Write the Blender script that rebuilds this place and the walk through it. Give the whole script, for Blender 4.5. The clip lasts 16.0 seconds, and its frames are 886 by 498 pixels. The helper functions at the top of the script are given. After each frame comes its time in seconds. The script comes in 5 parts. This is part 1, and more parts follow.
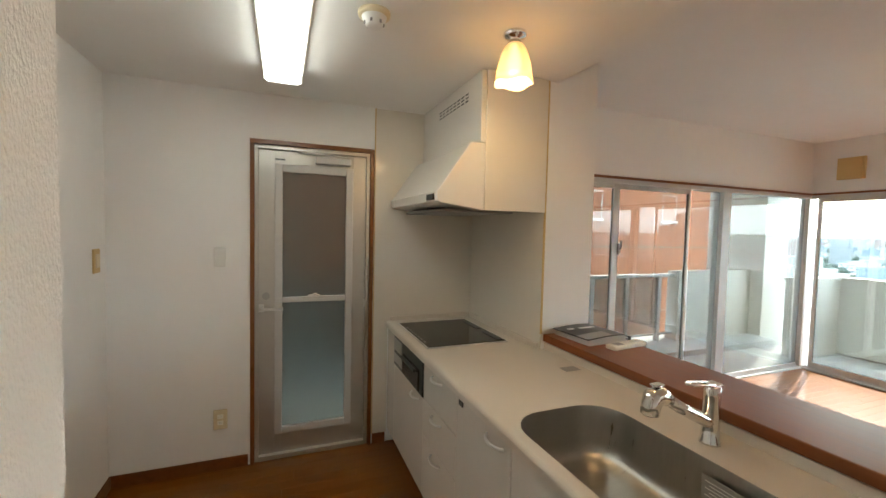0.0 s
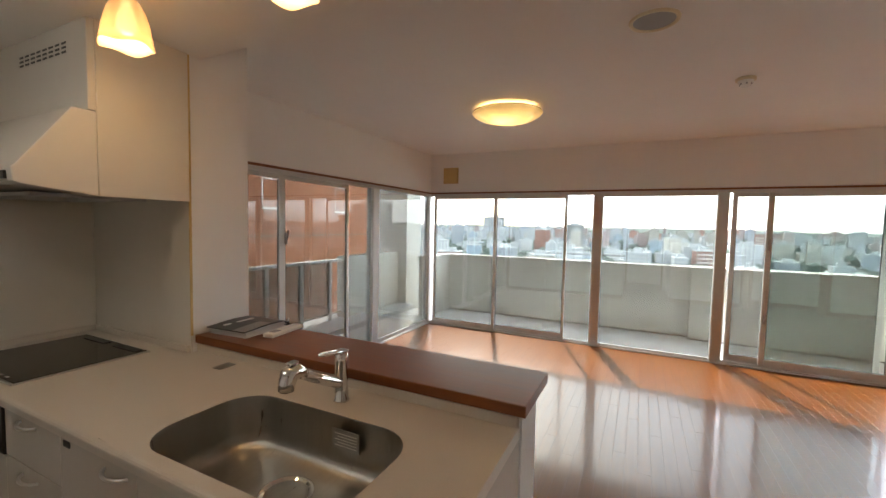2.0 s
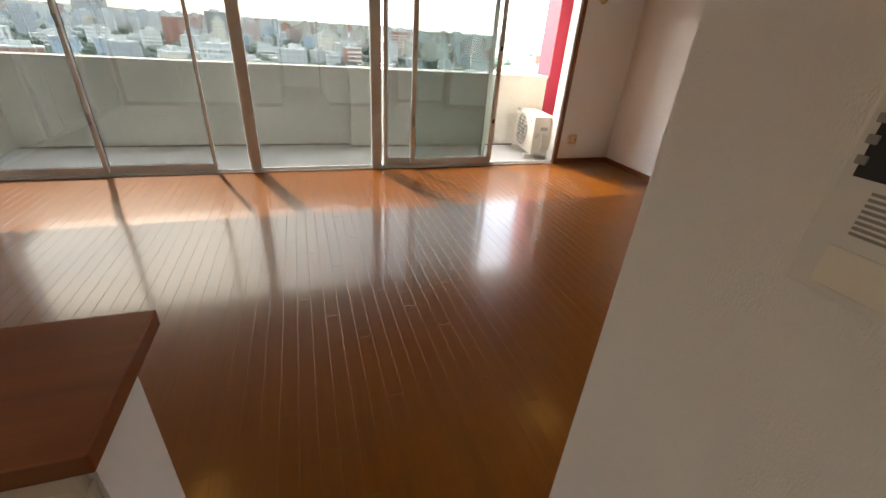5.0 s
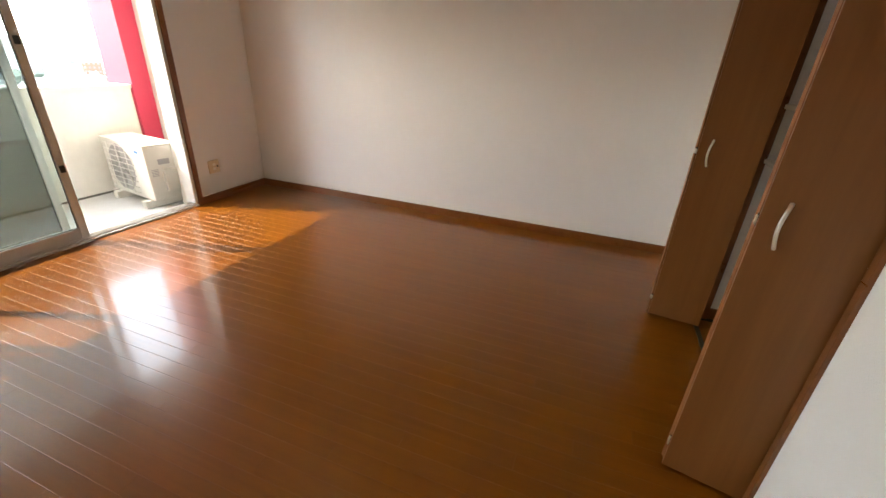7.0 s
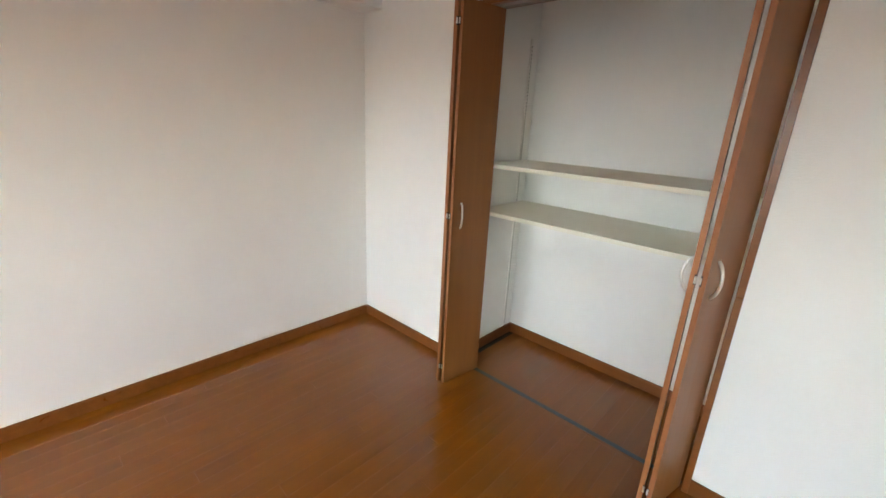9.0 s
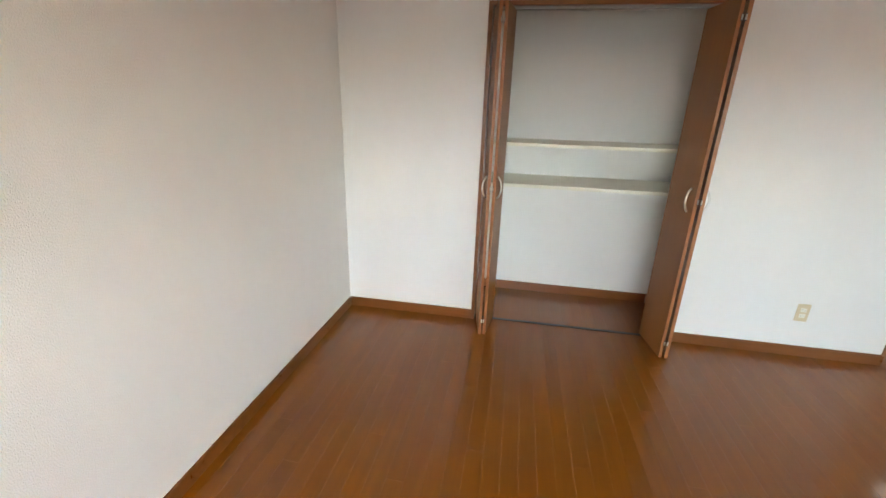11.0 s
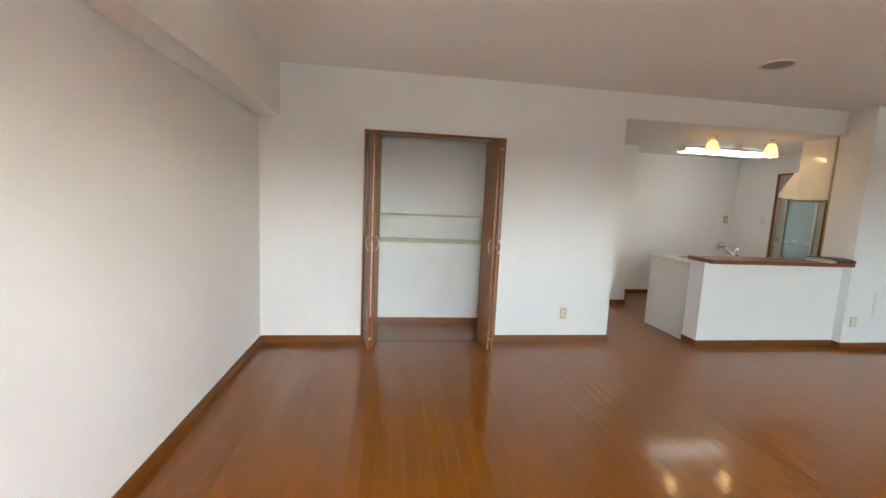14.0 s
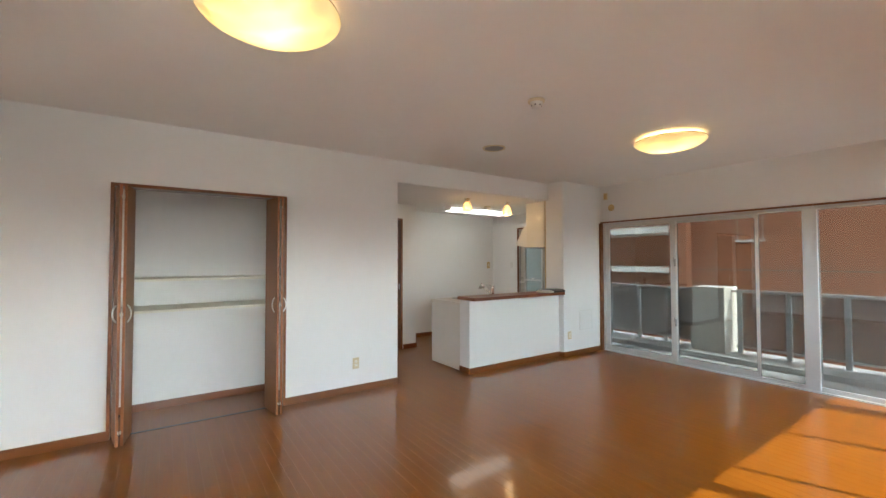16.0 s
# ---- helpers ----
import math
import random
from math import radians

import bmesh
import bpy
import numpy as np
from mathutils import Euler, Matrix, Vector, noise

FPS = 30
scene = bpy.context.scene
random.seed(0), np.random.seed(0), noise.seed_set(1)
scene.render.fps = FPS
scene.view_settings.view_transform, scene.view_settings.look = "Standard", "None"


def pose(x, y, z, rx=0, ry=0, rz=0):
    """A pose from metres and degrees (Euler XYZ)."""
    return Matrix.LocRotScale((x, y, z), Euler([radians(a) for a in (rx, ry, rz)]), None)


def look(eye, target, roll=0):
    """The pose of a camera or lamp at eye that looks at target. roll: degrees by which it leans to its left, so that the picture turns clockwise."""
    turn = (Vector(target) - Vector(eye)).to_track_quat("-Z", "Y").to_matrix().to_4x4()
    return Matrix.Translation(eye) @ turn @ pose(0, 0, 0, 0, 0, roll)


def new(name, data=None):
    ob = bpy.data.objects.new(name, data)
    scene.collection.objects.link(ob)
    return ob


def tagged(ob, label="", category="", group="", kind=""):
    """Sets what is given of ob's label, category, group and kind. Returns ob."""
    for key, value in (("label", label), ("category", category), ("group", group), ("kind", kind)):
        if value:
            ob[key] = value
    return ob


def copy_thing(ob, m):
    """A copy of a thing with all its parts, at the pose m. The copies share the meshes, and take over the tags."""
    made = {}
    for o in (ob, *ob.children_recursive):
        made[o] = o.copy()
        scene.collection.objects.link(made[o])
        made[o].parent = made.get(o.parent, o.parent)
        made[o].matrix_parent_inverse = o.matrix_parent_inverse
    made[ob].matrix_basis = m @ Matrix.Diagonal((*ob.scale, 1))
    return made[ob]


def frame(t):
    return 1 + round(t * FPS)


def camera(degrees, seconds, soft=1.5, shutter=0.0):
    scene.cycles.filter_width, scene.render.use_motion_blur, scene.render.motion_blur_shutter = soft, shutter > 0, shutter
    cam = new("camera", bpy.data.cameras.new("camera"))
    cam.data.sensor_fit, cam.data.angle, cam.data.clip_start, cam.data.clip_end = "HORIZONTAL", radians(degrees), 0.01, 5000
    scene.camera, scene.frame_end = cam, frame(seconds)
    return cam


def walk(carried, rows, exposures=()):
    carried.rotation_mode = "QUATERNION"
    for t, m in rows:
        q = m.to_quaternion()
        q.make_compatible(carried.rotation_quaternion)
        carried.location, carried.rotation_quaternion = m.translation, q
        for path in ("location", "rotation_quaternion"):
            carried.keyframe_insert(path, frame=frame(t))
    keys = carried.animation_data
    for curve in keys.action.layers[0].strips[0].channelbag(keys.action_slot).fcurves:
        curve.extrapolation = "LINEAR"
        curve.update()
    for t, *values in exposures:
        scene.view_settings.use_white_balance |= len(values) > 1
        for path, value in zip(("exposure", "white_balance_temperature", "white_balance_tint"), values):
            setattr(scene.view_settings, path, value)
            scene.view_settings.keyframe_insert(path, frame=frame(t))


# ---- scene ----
cam = camera(95.0, 16.0)
PATH = [
    (0, (-1.366, 0.723, 1.488), (-0.63, 2.58, 1.391), 1.3),
    (0.5, (-1.368, 0.711, 1.518), (-0.399, 2.461, 1.531), 1.8),
    (1, (-1.326, 0.681, 1.51), (-0.002, 2.18, 1.521), 1.8),
    (1.5, (-1.296, 0.631, 1.513), (0.326, 1.8, 1.481), 1.6),
    (2, (-1.292, 0.584, 1.502), (0.503, 1.46, 1.383), 1.2),
    (2.5, (-1.284, 0.569, 1.476), (0.579, 1.236, 1.186), 1.0),
    (3, (-1.256, 0.574, 1.427), (0.609, 1.071, 0.903), 1.1),
    (3.2, (-1.236, 0.576, 1.413), (0.615, 1.004, 0.79), 1.2),
    (5.3, (-0.358, 0.561, 1.476), (1.231, -0.253, 0.575), 4.6),
    (5.5, (-0.244, 0.519, 1.462), (1.286, -0.441, 0.603), 4.7),
    (6, (0.078, 0.413, 1.397), (1.403, -0.876, 0.633), 4.5),
    (6.5, (0.416, 0.266, 1.393), (1.43, -1.273, 0.615), 4.0),
    (7, (0.699, 0.006, 1.353), (1.32, -1.698, 0.51), 2.8),
    (7.5, (0.983, -0.26, 1.338), (1.091, -2.051, 0.452), 2.5),
    (8, (1.208, -0.534, 1.368), (0.665, -2.255, 0.507), 2.0),
    (8.5, (1.419, -0.805, 1.415), (0.326, -2.315, 0.691), 2.9),
    (8.7, (1.544, -0.899, 1.438), (0.311, -2.332, 0.786), 2.7),
    (10.8, (2.52, -2.274, 1.395), (0.667, -2.699, 0.775), 2.7),
    (11, (2.618, -2.298, 1.421), (0.755, -2.622, 0.771), 1.8),
    (11.5, (2.867, -2.384, 1.482), (1.012, -2.563, 0.757), 3.0),
    (12, (3.14, -2.341, 1.468), (1.275, -2.447, 0.753), 3.9),
    (12.5, (3.427, -2.37, 1.381), (1.522, -2.429, 0.777), 4.4),
    (13, (3.638, -2.342, 1.385), (1.702, -2.349, 0.883), 4.1),
    (13.5, (3.773, -2.27, 1.45), (1.811, -2.149, 1.079), 2.9),
    (14, (3.859, -2.309, 1.405), (1.893, -2.032, 1.163), 2.6),
    (14.5, (3.926, -2.302, 1.34), (1.975, -1.895, 1.17), 2.3),
    (15, (4.012, -2.253, 1.377), (2.1, -1.673, 1.3), 1.5),
    (15.5, (4.073, -2.205, 1.41), (2.26, -1.36, 1.416), 0.4),
    (16, (4.1, -2.174, 1.389), (2.451, -1.044, 1.444), -0.1),
]
walk(cam, [(t, look(eye, target, roll)) for t, eye, target, roll in PATH],
     exposures=[(0.0, 4.41, 6390, 2), (1.0, 4.20, 6403, 3), (1.5, 4.25, 6410, 3), (2.0, 3.65, 6760, 10), (2.5, 3.60, 7072, 10), (3.2, 3.70, 7190, 10), (5.5, 3.30, 7240, 10), (6.0, 3.60, 7140, 9), (7.0, 3.77, 6900, 7), (7.5, 4.09, 6635, 6), (8.5, 4.39, 6218, 4), (11.0, 4.34, 6158, 2), (13.0, 4.29, 6100, 2), (14.5, 4.32, 6010, 2), (16.0, 4.20, 6020, 2)])

# world and sun
SUN_DIR = Vector((0.936 * math.cos(radians(42)), 0.351 * math.cos(radians(42)), math.sin(radians(42))))
world = bpy.data.worlds.new("sky_world")
scene.world = world
world.use_nodes = True
wn, wl = world.node_tree.nodes, world.node_tree.links
wn.clear()
w_out = wn.new("ShaderNodeOutputWorld")
w_bg = wn.new("ShaderNodeBackground")
w_sky = wn.new("ShaderNodeTexSky")
w_sky.sky_type = "NISHITA"
w_sky.sun_disc = False
w_sky.sun_elevation = radians(42)
w_sky.sun_rotation = math.atan2(SUN_DIR.x, SUN_DIR.y)
w_sky.air_density = 1.2
w_sky.dust_density = 2.5
w_tc = wn.new("ShaderNodeTexCoord")
w_map = wn.new("ShaderNodeMapping")
w_map.inputs["Scale"].default_value = (1.6, 1.6, 7.0)
w_noise = wn.new("ShaderNodeTexNoise")
w_noise.inputs["Scale"].default_value = 1.3
w_noise.inputs["Detail"].default_value = 6
w_ramp = wn.new("ShaderNodeValToRGB")
w_ramp.color_ramp.elements[0].position, w_ramp.color_ramp.elements[1].position = 0.36, 0.62
w_mix = wn.new("ShaderNodeMixRGB")
w_mix.inputs[2].default_value = (8.6, 9.1, 10.0, 1)
wl.new(w_tc.outputs["Generated"], w_map.inputs["Vector"])
wl.new(w_map.outputs[0], w_noise.inputs["Vector"])
wl.new(w_noise.outputs["Fac"], w_ramp.inputs[0])
wl.new(w_ramp.outputs[0], w_mix.inputs[0])
wl.new(w_sky.outputs[0], w_mix.inputs[1])
wl.new(w_mix.outputs[0], w_bg.inputs["Color"])
w_bg.inputs["Strength"].default_value = 0.15
wl.new(w_bg.outputs[0], w_out.inputs[0])
sun = new("sun", bpy.data.lights.new("sun", "SUN"))
sun.data.energy, sun.data.angle, sun.data.color = 0.6, radians(0.5), (1.0, 0.94, 0.84)
sun.matrix_world = look(SUN_DIR * 20, (0, 0, 0))


# ---------------------------------------------------------------- materials
def mat(name, color, rough=0.5, metal=0.0, var=0.06, scale=6.0, bump=0.0, bscale=120.0, stretch=(1, 1, 1), relief=0.002, coat=0.0, rvar=0.0, obj=0.0):
    """A procedural surface: colour with fine and coarse variation, uneven gloss and fine relief."""
    m = bpy.data.materials.new(name)
    m.use_nodes = True
    n, l = m.node_tree.nodes, m.node_tree.links
    p = n["Principled BSDF"]
    p.inputs["Roughness"].default_value, p.inputs["Metallic"].default_value = rough, metal
    p.inputs["Coat Weight"].default_value = coat
    p.inputs["Coat Roughness"].default_value = 0.08
    tc, mp = n.new("ShaderNodeTexCoord"), n.new("ShaderNodeMapping")
    mp.inputs["Scale"].default_value = stretch
    l.new(tc.outputs["Object"], mp.inputs[0])
    big, fine = n.new("ShaderNodeTexNoise"), n.new("ShaderNodeTexNoise")
    big.inputs["Scale"].default_value, fine.inputs["Scale"].default_value = scale, scale * 9
    big.inputs["Detail"].default_value, fine.inputs["Detail"].default_value = 4, 5
    l.new(mp.outputs[0], big.inputs["Vector"]), l.new(mp.outputs[0], fine.inputs["Vector"])
    add = n.new("ShaderNodeMath")
    add.operation = "MULTIPLY_ADD"
    add.inputs[1].default_value = 0.5
    l.new(fine.outputs["Fac"], add.inputs[0]), l.new(big.outputs["Fac"], add.inputs[2])
    last = add
    if obj:
        info, om = n.new("ShaderNodeObjectInfo"), n.new("ShaderNodeMath")
        om.operation = "MULTIPLY_ADD"
        om.inputs[1].default_value = obj
        l.new(info.outputs["Random"], om.inputs[0]), l.new(add.outputs[0], om.inputs[2])
        last = om
    rng = n.new("ShaderNodeMapRange")
    top = 1.1 + obj
    rng.inputs["From Min"].default_value, rng.inputs["From Max"].default_value = 0.4, top
    rng.inputs["To Min"].default_value, rng.inputs["To Max"].default_value = 1 - var, 1 + var
    l.new(last.outputs[0], rng.inputs["Value"])
    hue = n.new("ShaderNodeHueSaturation")
    hue.inputs["Color"].default_value = (*color, 1)
    l.new(rng.outputs[0], hue.inputs["Value"])
    l.new(hue.outputs[0], p.inputs["Base Color"])
    if rvar:
        rr = n.new("ShaderNodeMapRange")
        rr.inputs["From Min"].default_value, rr.inputs["From Max"].default_value = 0.3, 0.7
        rr.inputs["To Min"].default_value, rr.inputs["To Max"].default_value = max(0.02, rough - rvar), rough + rvar
        l.new(big.outputs["Fac"], rr.inputs["Value"]), l.new(rr.outputs[0], p.inputs["Roughness"])
    if bump:
        bn, bp = n.new("ShaderNodeTexNoise"), n.new("ShaderNodeBump")
        bn.inputs["Scale"].default_value, bn.inputs["Detail"].default_value = bscale, 3
        bp.inputs["Strength"].default_value, bp.inputs["Distance"].default_value = bump, relief
        l.new(mp.outputs[0], bn.inputs["Vector"]), l.new(bn.outputs["Fac"], bp.inputs["Height"])
        l.new(bp.outputs[0], p.inputs["Normal"])
    return m


def glowing(name, color, strength, base=(0.8, 0.8, 0.8)):
    m = mat(name, base, 0.4, var=0.03)
    p = m.node_tree.nodes["Principled BSDF"]
    p.inputs["Emission Color"].default_value, p.inputs["Emission Strength"].default_value = (*color, 1), strength
    return m


def pane_material(name, tint, gloss):
    """Glass: what is behind shows through by the tint, and the surface mirrors by the angle."""
    m = bpy.data.materials.new(name)
    m.use_nodes = True
    n, l = m.node_tree.nodes, m.node_tree.links
    n.clear()
    out, mix = n.new("ShaderNodeOutputMaterial"), n.new("ShaderNodeMixShader")
    clear, mirror = n.new("ShaderNodeBsdfTransparent"), n.new("ShaderNodeBsdfGlossy")
    clear.inputs["Color"].default_value = (*tint, 1)
    mirror.inputs["Roughness"].default_value = 0.0
    if gloss:
        fr, mul = n.new("ShaderNodeFresnel"), n.new("ShaderNodeMath")
        fr.inputs["IOR"].default_value = 1.5
        mul.operation = "MULTIPLY"
        mul.use_clamp = True
        mul.inputs[1].default_value = 1.7
        l.new(fr.outputs[0], mul.inputs[0]), l.new(mul.outputs[0], mix.inputs[0])
    else:
        mix.inputs[0].default_value = 0.0
    l.new(clear.outputs[0], mix.inputs[1]), l.new(mirror.outputs[0], mix.inputs[2]), l.new(mix.outputs[0], out.inputs[0])
    return m


def wood(name, color, dark, rough, axis=0, ring=26.0, obj=0.3, coat=0.0, bump=0.05, rvar=0.03):
    """Varnished wood with long grain along one axis."""
    m = bpy.data.materials.new(name)
    m.use_nodes = True
    n, l = m.node_tree.nodes, m.node_tree.links
    p = n["Principled BSDF"]
    tc, mp = n.new("ShaderNodeTexCoord"), n.new("ShaderNodeMapping")
    s = [ring, ring, ring]
    s[axis] = ring * 0.06
    mp.inputs["Scale"].default_value = s
    info, off = n.new("ShaderNodeObjectInfo"), n.new("ShaderNodeVectorMath")
    off.operation = "MULTIPLY_ADD"
    off.inputs[1].default_value = (37, 53, 19)
    l.new(info.outputs["Random"], off.inputs[0])
    l.new(tc.outputs["Object"], off.inputs[2])
    l.new(off.outputs[0], mp.inputs[0])
    g1, g2 = n.new("ShaderNodeTexNoise"), n.new("ShaderNodeTexNoise")
    g1.inputs["Scale"].default_value, g1.inputs["Detail"].default_value, g1.inputs["Distortion"].default_value = 1.0, 5, 1.2
    g2.inputs["Scale"].default_value, g2.inputs["Detail"].default_value = 7.0, 3
    l.new(mp.outputs[0], g1.inputs["Vector"]), l.new(mp.outputs[0], g2.inputs["Vector"])
    a, b = n.new("ShaderNodeMath"), n.new("ShaderNodeMath")
    a.operation = b.operation = "MULTIPLY_ADD"
    a.inputs[1].default_value, b.inputs[1].default_value = 0.35, obj
    l.new(g2.outputs["Fac"], a.inputs[0]), l.new(g1.outputs["Fac"], a.inputs[2])
    l.new(info.outputs["Random"], b.inputs[0]), l.new(a.outputs[0], b.inputs[2])
    ramp = n.new("ShaderNodeValToRGB")
    ramp.color_ramp.elements[0].position, ramp.color_ramp.elements[1].position = 0.35, 0.95 + obj * 0.6
    ramp.color_ramp.elements[0].color, ramp.color_ramp.elements[1].color = (*dark, 1), (*color, 1)
    l.new(b.outputs[0], ramp.inputs[0]), l.new(ramp.outputs[0], p.inputs["Base Color"])
    rr = n.new("ShaderNodeMapRange")
    rr.inputs["From Min"].default_value, rr.inputs["From Max"].default_value = 0.3, 0.7
    rr.inputs["To Min"].default_value, rr.inputs["To Max"].default_value = rough - rvar, rough + rvar
    l.new(g1.outputs["Fac"], rr.inputs["Value"]), l.new(rr.outputs[0], p.inputs["Roughness"])
    p.inputs["Coat Weight"].default_value, p.inputs["Coat Roughness"].default_value = coat, rough
    bp = n.new("ShaderNodeBump")
    bp.inputs["Strength"].default_value, bp.inputs["Distance"].default_value = bump, 0.001
    l.new(a.outputs[0], bp.inputs["Height"]), l.new(bp.outputs[0], p.inputs["Normal"])
    return m


M_WALL = mat("wallpaper", (0.86, 0.852, 0.835), 0.85, var=0.02, scale=1.5, bump=0.65, bscale=300, stretch=(1, 1, 0.55), relief=0.0035)
M_CEIL = mat("ceiling_paper", (0.87, 0.855, 0.825), 0.85, var=0.02, scale=1.2, bump=0.15, bscale=190)
M_FLOOR = wood("floor_wood", (0.205, 0.064, 0.003), (0.155, 0.046, 0.002), 0.285, axis=0, ring=16, obj=0.12, coat=0.5, bump=0.008, rvar=0.01)
M_FLOOR.node_tree.nodes["Principled BSDF"].inputs["Coat Roughness"].default_value = 0.11
M_FLOOR.node_tree.nodes["Principled BSDF"].inputs["IOR"].default_value = 1.3
M_TRIM = wood("trim_wood", (0.225, 0.078, 0.018), (0.15, 0.048, 0.010), 0.30, axis=1, ring=18, obj=0.1)
M_CLOSET = wood("closet_wood", (0.265, 0.108, 0.030), (0.205, 0.078, 0.020), 0.40, axis=2, ring=14, obj=0.05, rvar=0.05)
M_EDGE = wood("edge_wood", (0.34, 0.13, 0.045), (0.27, 0.095, 0.03), 0.4, axis=2, ring=22, obj=0.05)
M_LEDGE = wood("ledge_wood", (0.235, 0.070, 0.018), (0.14, 0.036, 0.009), 0.34, axis=1, ring=12, obj=0.0, rvar=0.05)
M_ALU = mat("silver_aluminium", (0.58, 0.575, 0.56), 0.36, 0.0, var=0.05, scale=4, bump=0.04, bscale=300, rvar=0.06)
M_ALUD = mat("shaded_aluminium", (0.42, 0.41, 0.39), 0.42, 0.8, var=0.06, scale=4)
M_DOORALU = mat("door_aluminium", (0.55, 0.53, 0.49), 0.38, 0.75, var=0.05, scale=3, rvar=0.05)
# Dark tint lowers the brightness of the view outside against the room.
M_PANE = pane_material("view_dimming_glass", (0.25, 0.272, 0.27), True)
M_PANE_LIGHT = pane_material("pale_clear_glass", (0.66, 0.74, 0.71), True)
M_PANE_OUT = pane_material("clear_glass_outside", (0.985, 0.99, 0.985), False)
M_FROST = mat("frosted_glass", (0.13, 0.155, 0.145), 0.45, var=0.04, scale=3, bump=0.35, bscale=160)
M_FROST.node_tree.nodes["Principled BSDF"].inputs["Transmission Weight"].default_value = 0.85
M_GLASS_RAIL = mat("rail_glass", (0.24, 0.28, 0.28), 0.3, var=0.03)
M_GLASS_RAIL.node_tree.nodes["Principled BSDF"].inputs["Transmission Weight"].default_value = 0.8
M_RAIL_CLEAR = mat("pale_rail_glass", (0.50, 0.52, 0.50), 0.22, var=0.03)
M_RAIL_CLEAR.node_tree.nodes["Principled BSDF"].inputs["Transmission Weight"].default_value = 0.8
M_COUNTER = mat("counter_stone", (0.66, 0.60, 0.52), 0.3, var=0.03, scale=160)
M_CAB = mat("cream_cabinet", (0.74, 0.70, 0.63), 0.22, var=0.02, scale=2, bump=0.01, bscale=60, rvar=0.03)
M_GAP = mat("dark_gap", (0.02, 0.018, 0.016), 0.8)
M_PANEL = mat("kitchen_panel", (0.72, 0.68, 0.60), 0.16, var=0.02, scale=2, bump=0.015, bscale=20, rvar=0.03)
M_HOOD = mat("hood_enamel", (0.76, 0.73, 0.67), 0.25, var=0.02, scale=2)
M_STEEL = mat("brushed_steel", (0.43, 0.415, 0.385), 0.33, 1.0, var=0.08, scale=5, bump=0.05, bscale=200, stretch=(1, 12, 1), rvar=0.06)
M_CHROME = mat("chrome", (0.78, 0.78, 0.77), 0.07, 1.0, var=0.02, scale=3, rvar=0.02)
M_SATIN = mat("satin_nickel", (0.80, 0.79, 0.76), 0.30, 1.0, var=0.03)
M_HOB = mat("hob_glass", (0.030, 0.026, 0.022), 0.12, var=0.1, scale=8, rvar=0.04)
M_BLACK = mat("black_plastic", (0.018, 0.017, 0.016), 0.35, var=0.1)
M_GREY = mat("grey_plastic", (0.30, 0.29, 0.28), 0.5, var=0.05)
M_WHITE = mat("white_plastic", (0.78, 0.77, 0.74), 0.4, var=0.03)
M_CREAM = mat("yellowed_plastic", (0.70, 0.60, 0.40), 0.45, var=0.04)
M_TAN = mat("tan_plastic", (0.60, 0.42, 0.17), 0.5, var=0.05)
M_CONC = mat("painted_concrete", (0.66, 0.63, 0.57), 0.85, var=0.10, scale=1.6, bump=0.35, bscale=60)
M_BALF = mat("balcony_floor", (0.50, 0.50, 0.49), 0.75, var=0.10, scale=2.2, bump=0.2, bscale=90)
M_DARKLINE = mat("dark_line_coat", (0.16, 0.15, 0.13), 0.9, var=0.3, scale=9)
M_RED = mat("crimson_paint", (0.43, 0.022, 0.06), 0.5, var=0.07, scale=3, bump=0.1, bscale=80)
M_ORANGE = mat("orange_render", (0.25, 0.092, 0.040), 0.85, var=0.10, scale=1.1, bump=0.3, bscale=50)
M_RAIL = mat("rail_paint", (0.55, 0.56, 0.56), 0.45, 0.3, var=0.05)
M_ACW = mat("unit_paint", (0.60, 0.58, 0.52), 0.4, var=0.03, scale=3)
M_PAPER = mat("white_paper", (0.75, 0.74, 0.72), 0.6, var=0.04)
M_TUBE = glowing("lamp_diffuser", (1.0, 0.97, 0.90), 0.34)
M_DOME = glowing("dome_shade", (1.0, 0.60, 0.17), 0.24, (0.85, 0.75, 0.55))
dn, dl = M_DOME.node_tree.nodes, M_DOME.node_tree.links
d_tc, d_len, d_rng = dn.new("ShaderNodeTexCoord"), dn.new("ShaderNodeVectorMath"), dn.new("ShaderNodeMapRange")
d_noise, d_mul = dn.new("ShaderNodeTexNoise"), dn.new("ShaderNodeMath")
d_noise.inputs["Scale"].default_value = 6.0
d_len.operation, d_mul.operation = "LENGTH", "MULTIPLY"
d_rng.inputs["From Min"].default_value, d_rng.inputs["From Max"].default_value = 0.12, 0.30
d_rng.inputs["To Min"].default_value, d_rng.inputs["To Max"].default_value = 0.42, 0.10
dl.new(d_tc.outputs["Object"], d_len.inputs[0]), dl.new(d_len.outputs["Value"], d_rng.inputs["Value"])
dl.new(d_tc.outputs["Object"], d_noise.inputs["Vector"])
dl.new(d_rng.outputs[0], d_mul.inputs[0]), dl.new(d_noise.outputs["Fac"], d_mul.inputs[1])
dl.new(d_mul.outputs[0], dn["Principled BSDF"].inputs["Emission Strength"])
M_BULB = glowing("bulb", (1.0, 0.74, 0.42), 0.25)
# Glow for a ring added above the dome shades to brighten the ceiling.
M_RING = glowing("ceiling_glow_ring", (1.0, 0.66, 0.26), 0.8)
M_SHELF = mat("shelf_board", (0.84, 0.81, 0.71), 0.45, var=0.02)
M_SCREEN = mat("dark_screen", (0.05, 0.055, 0.06), 0.08, var=0.1)
M_SHADE = bpy.data.materials.new("frosted_shade")
M_SHADE.use_nodes = True
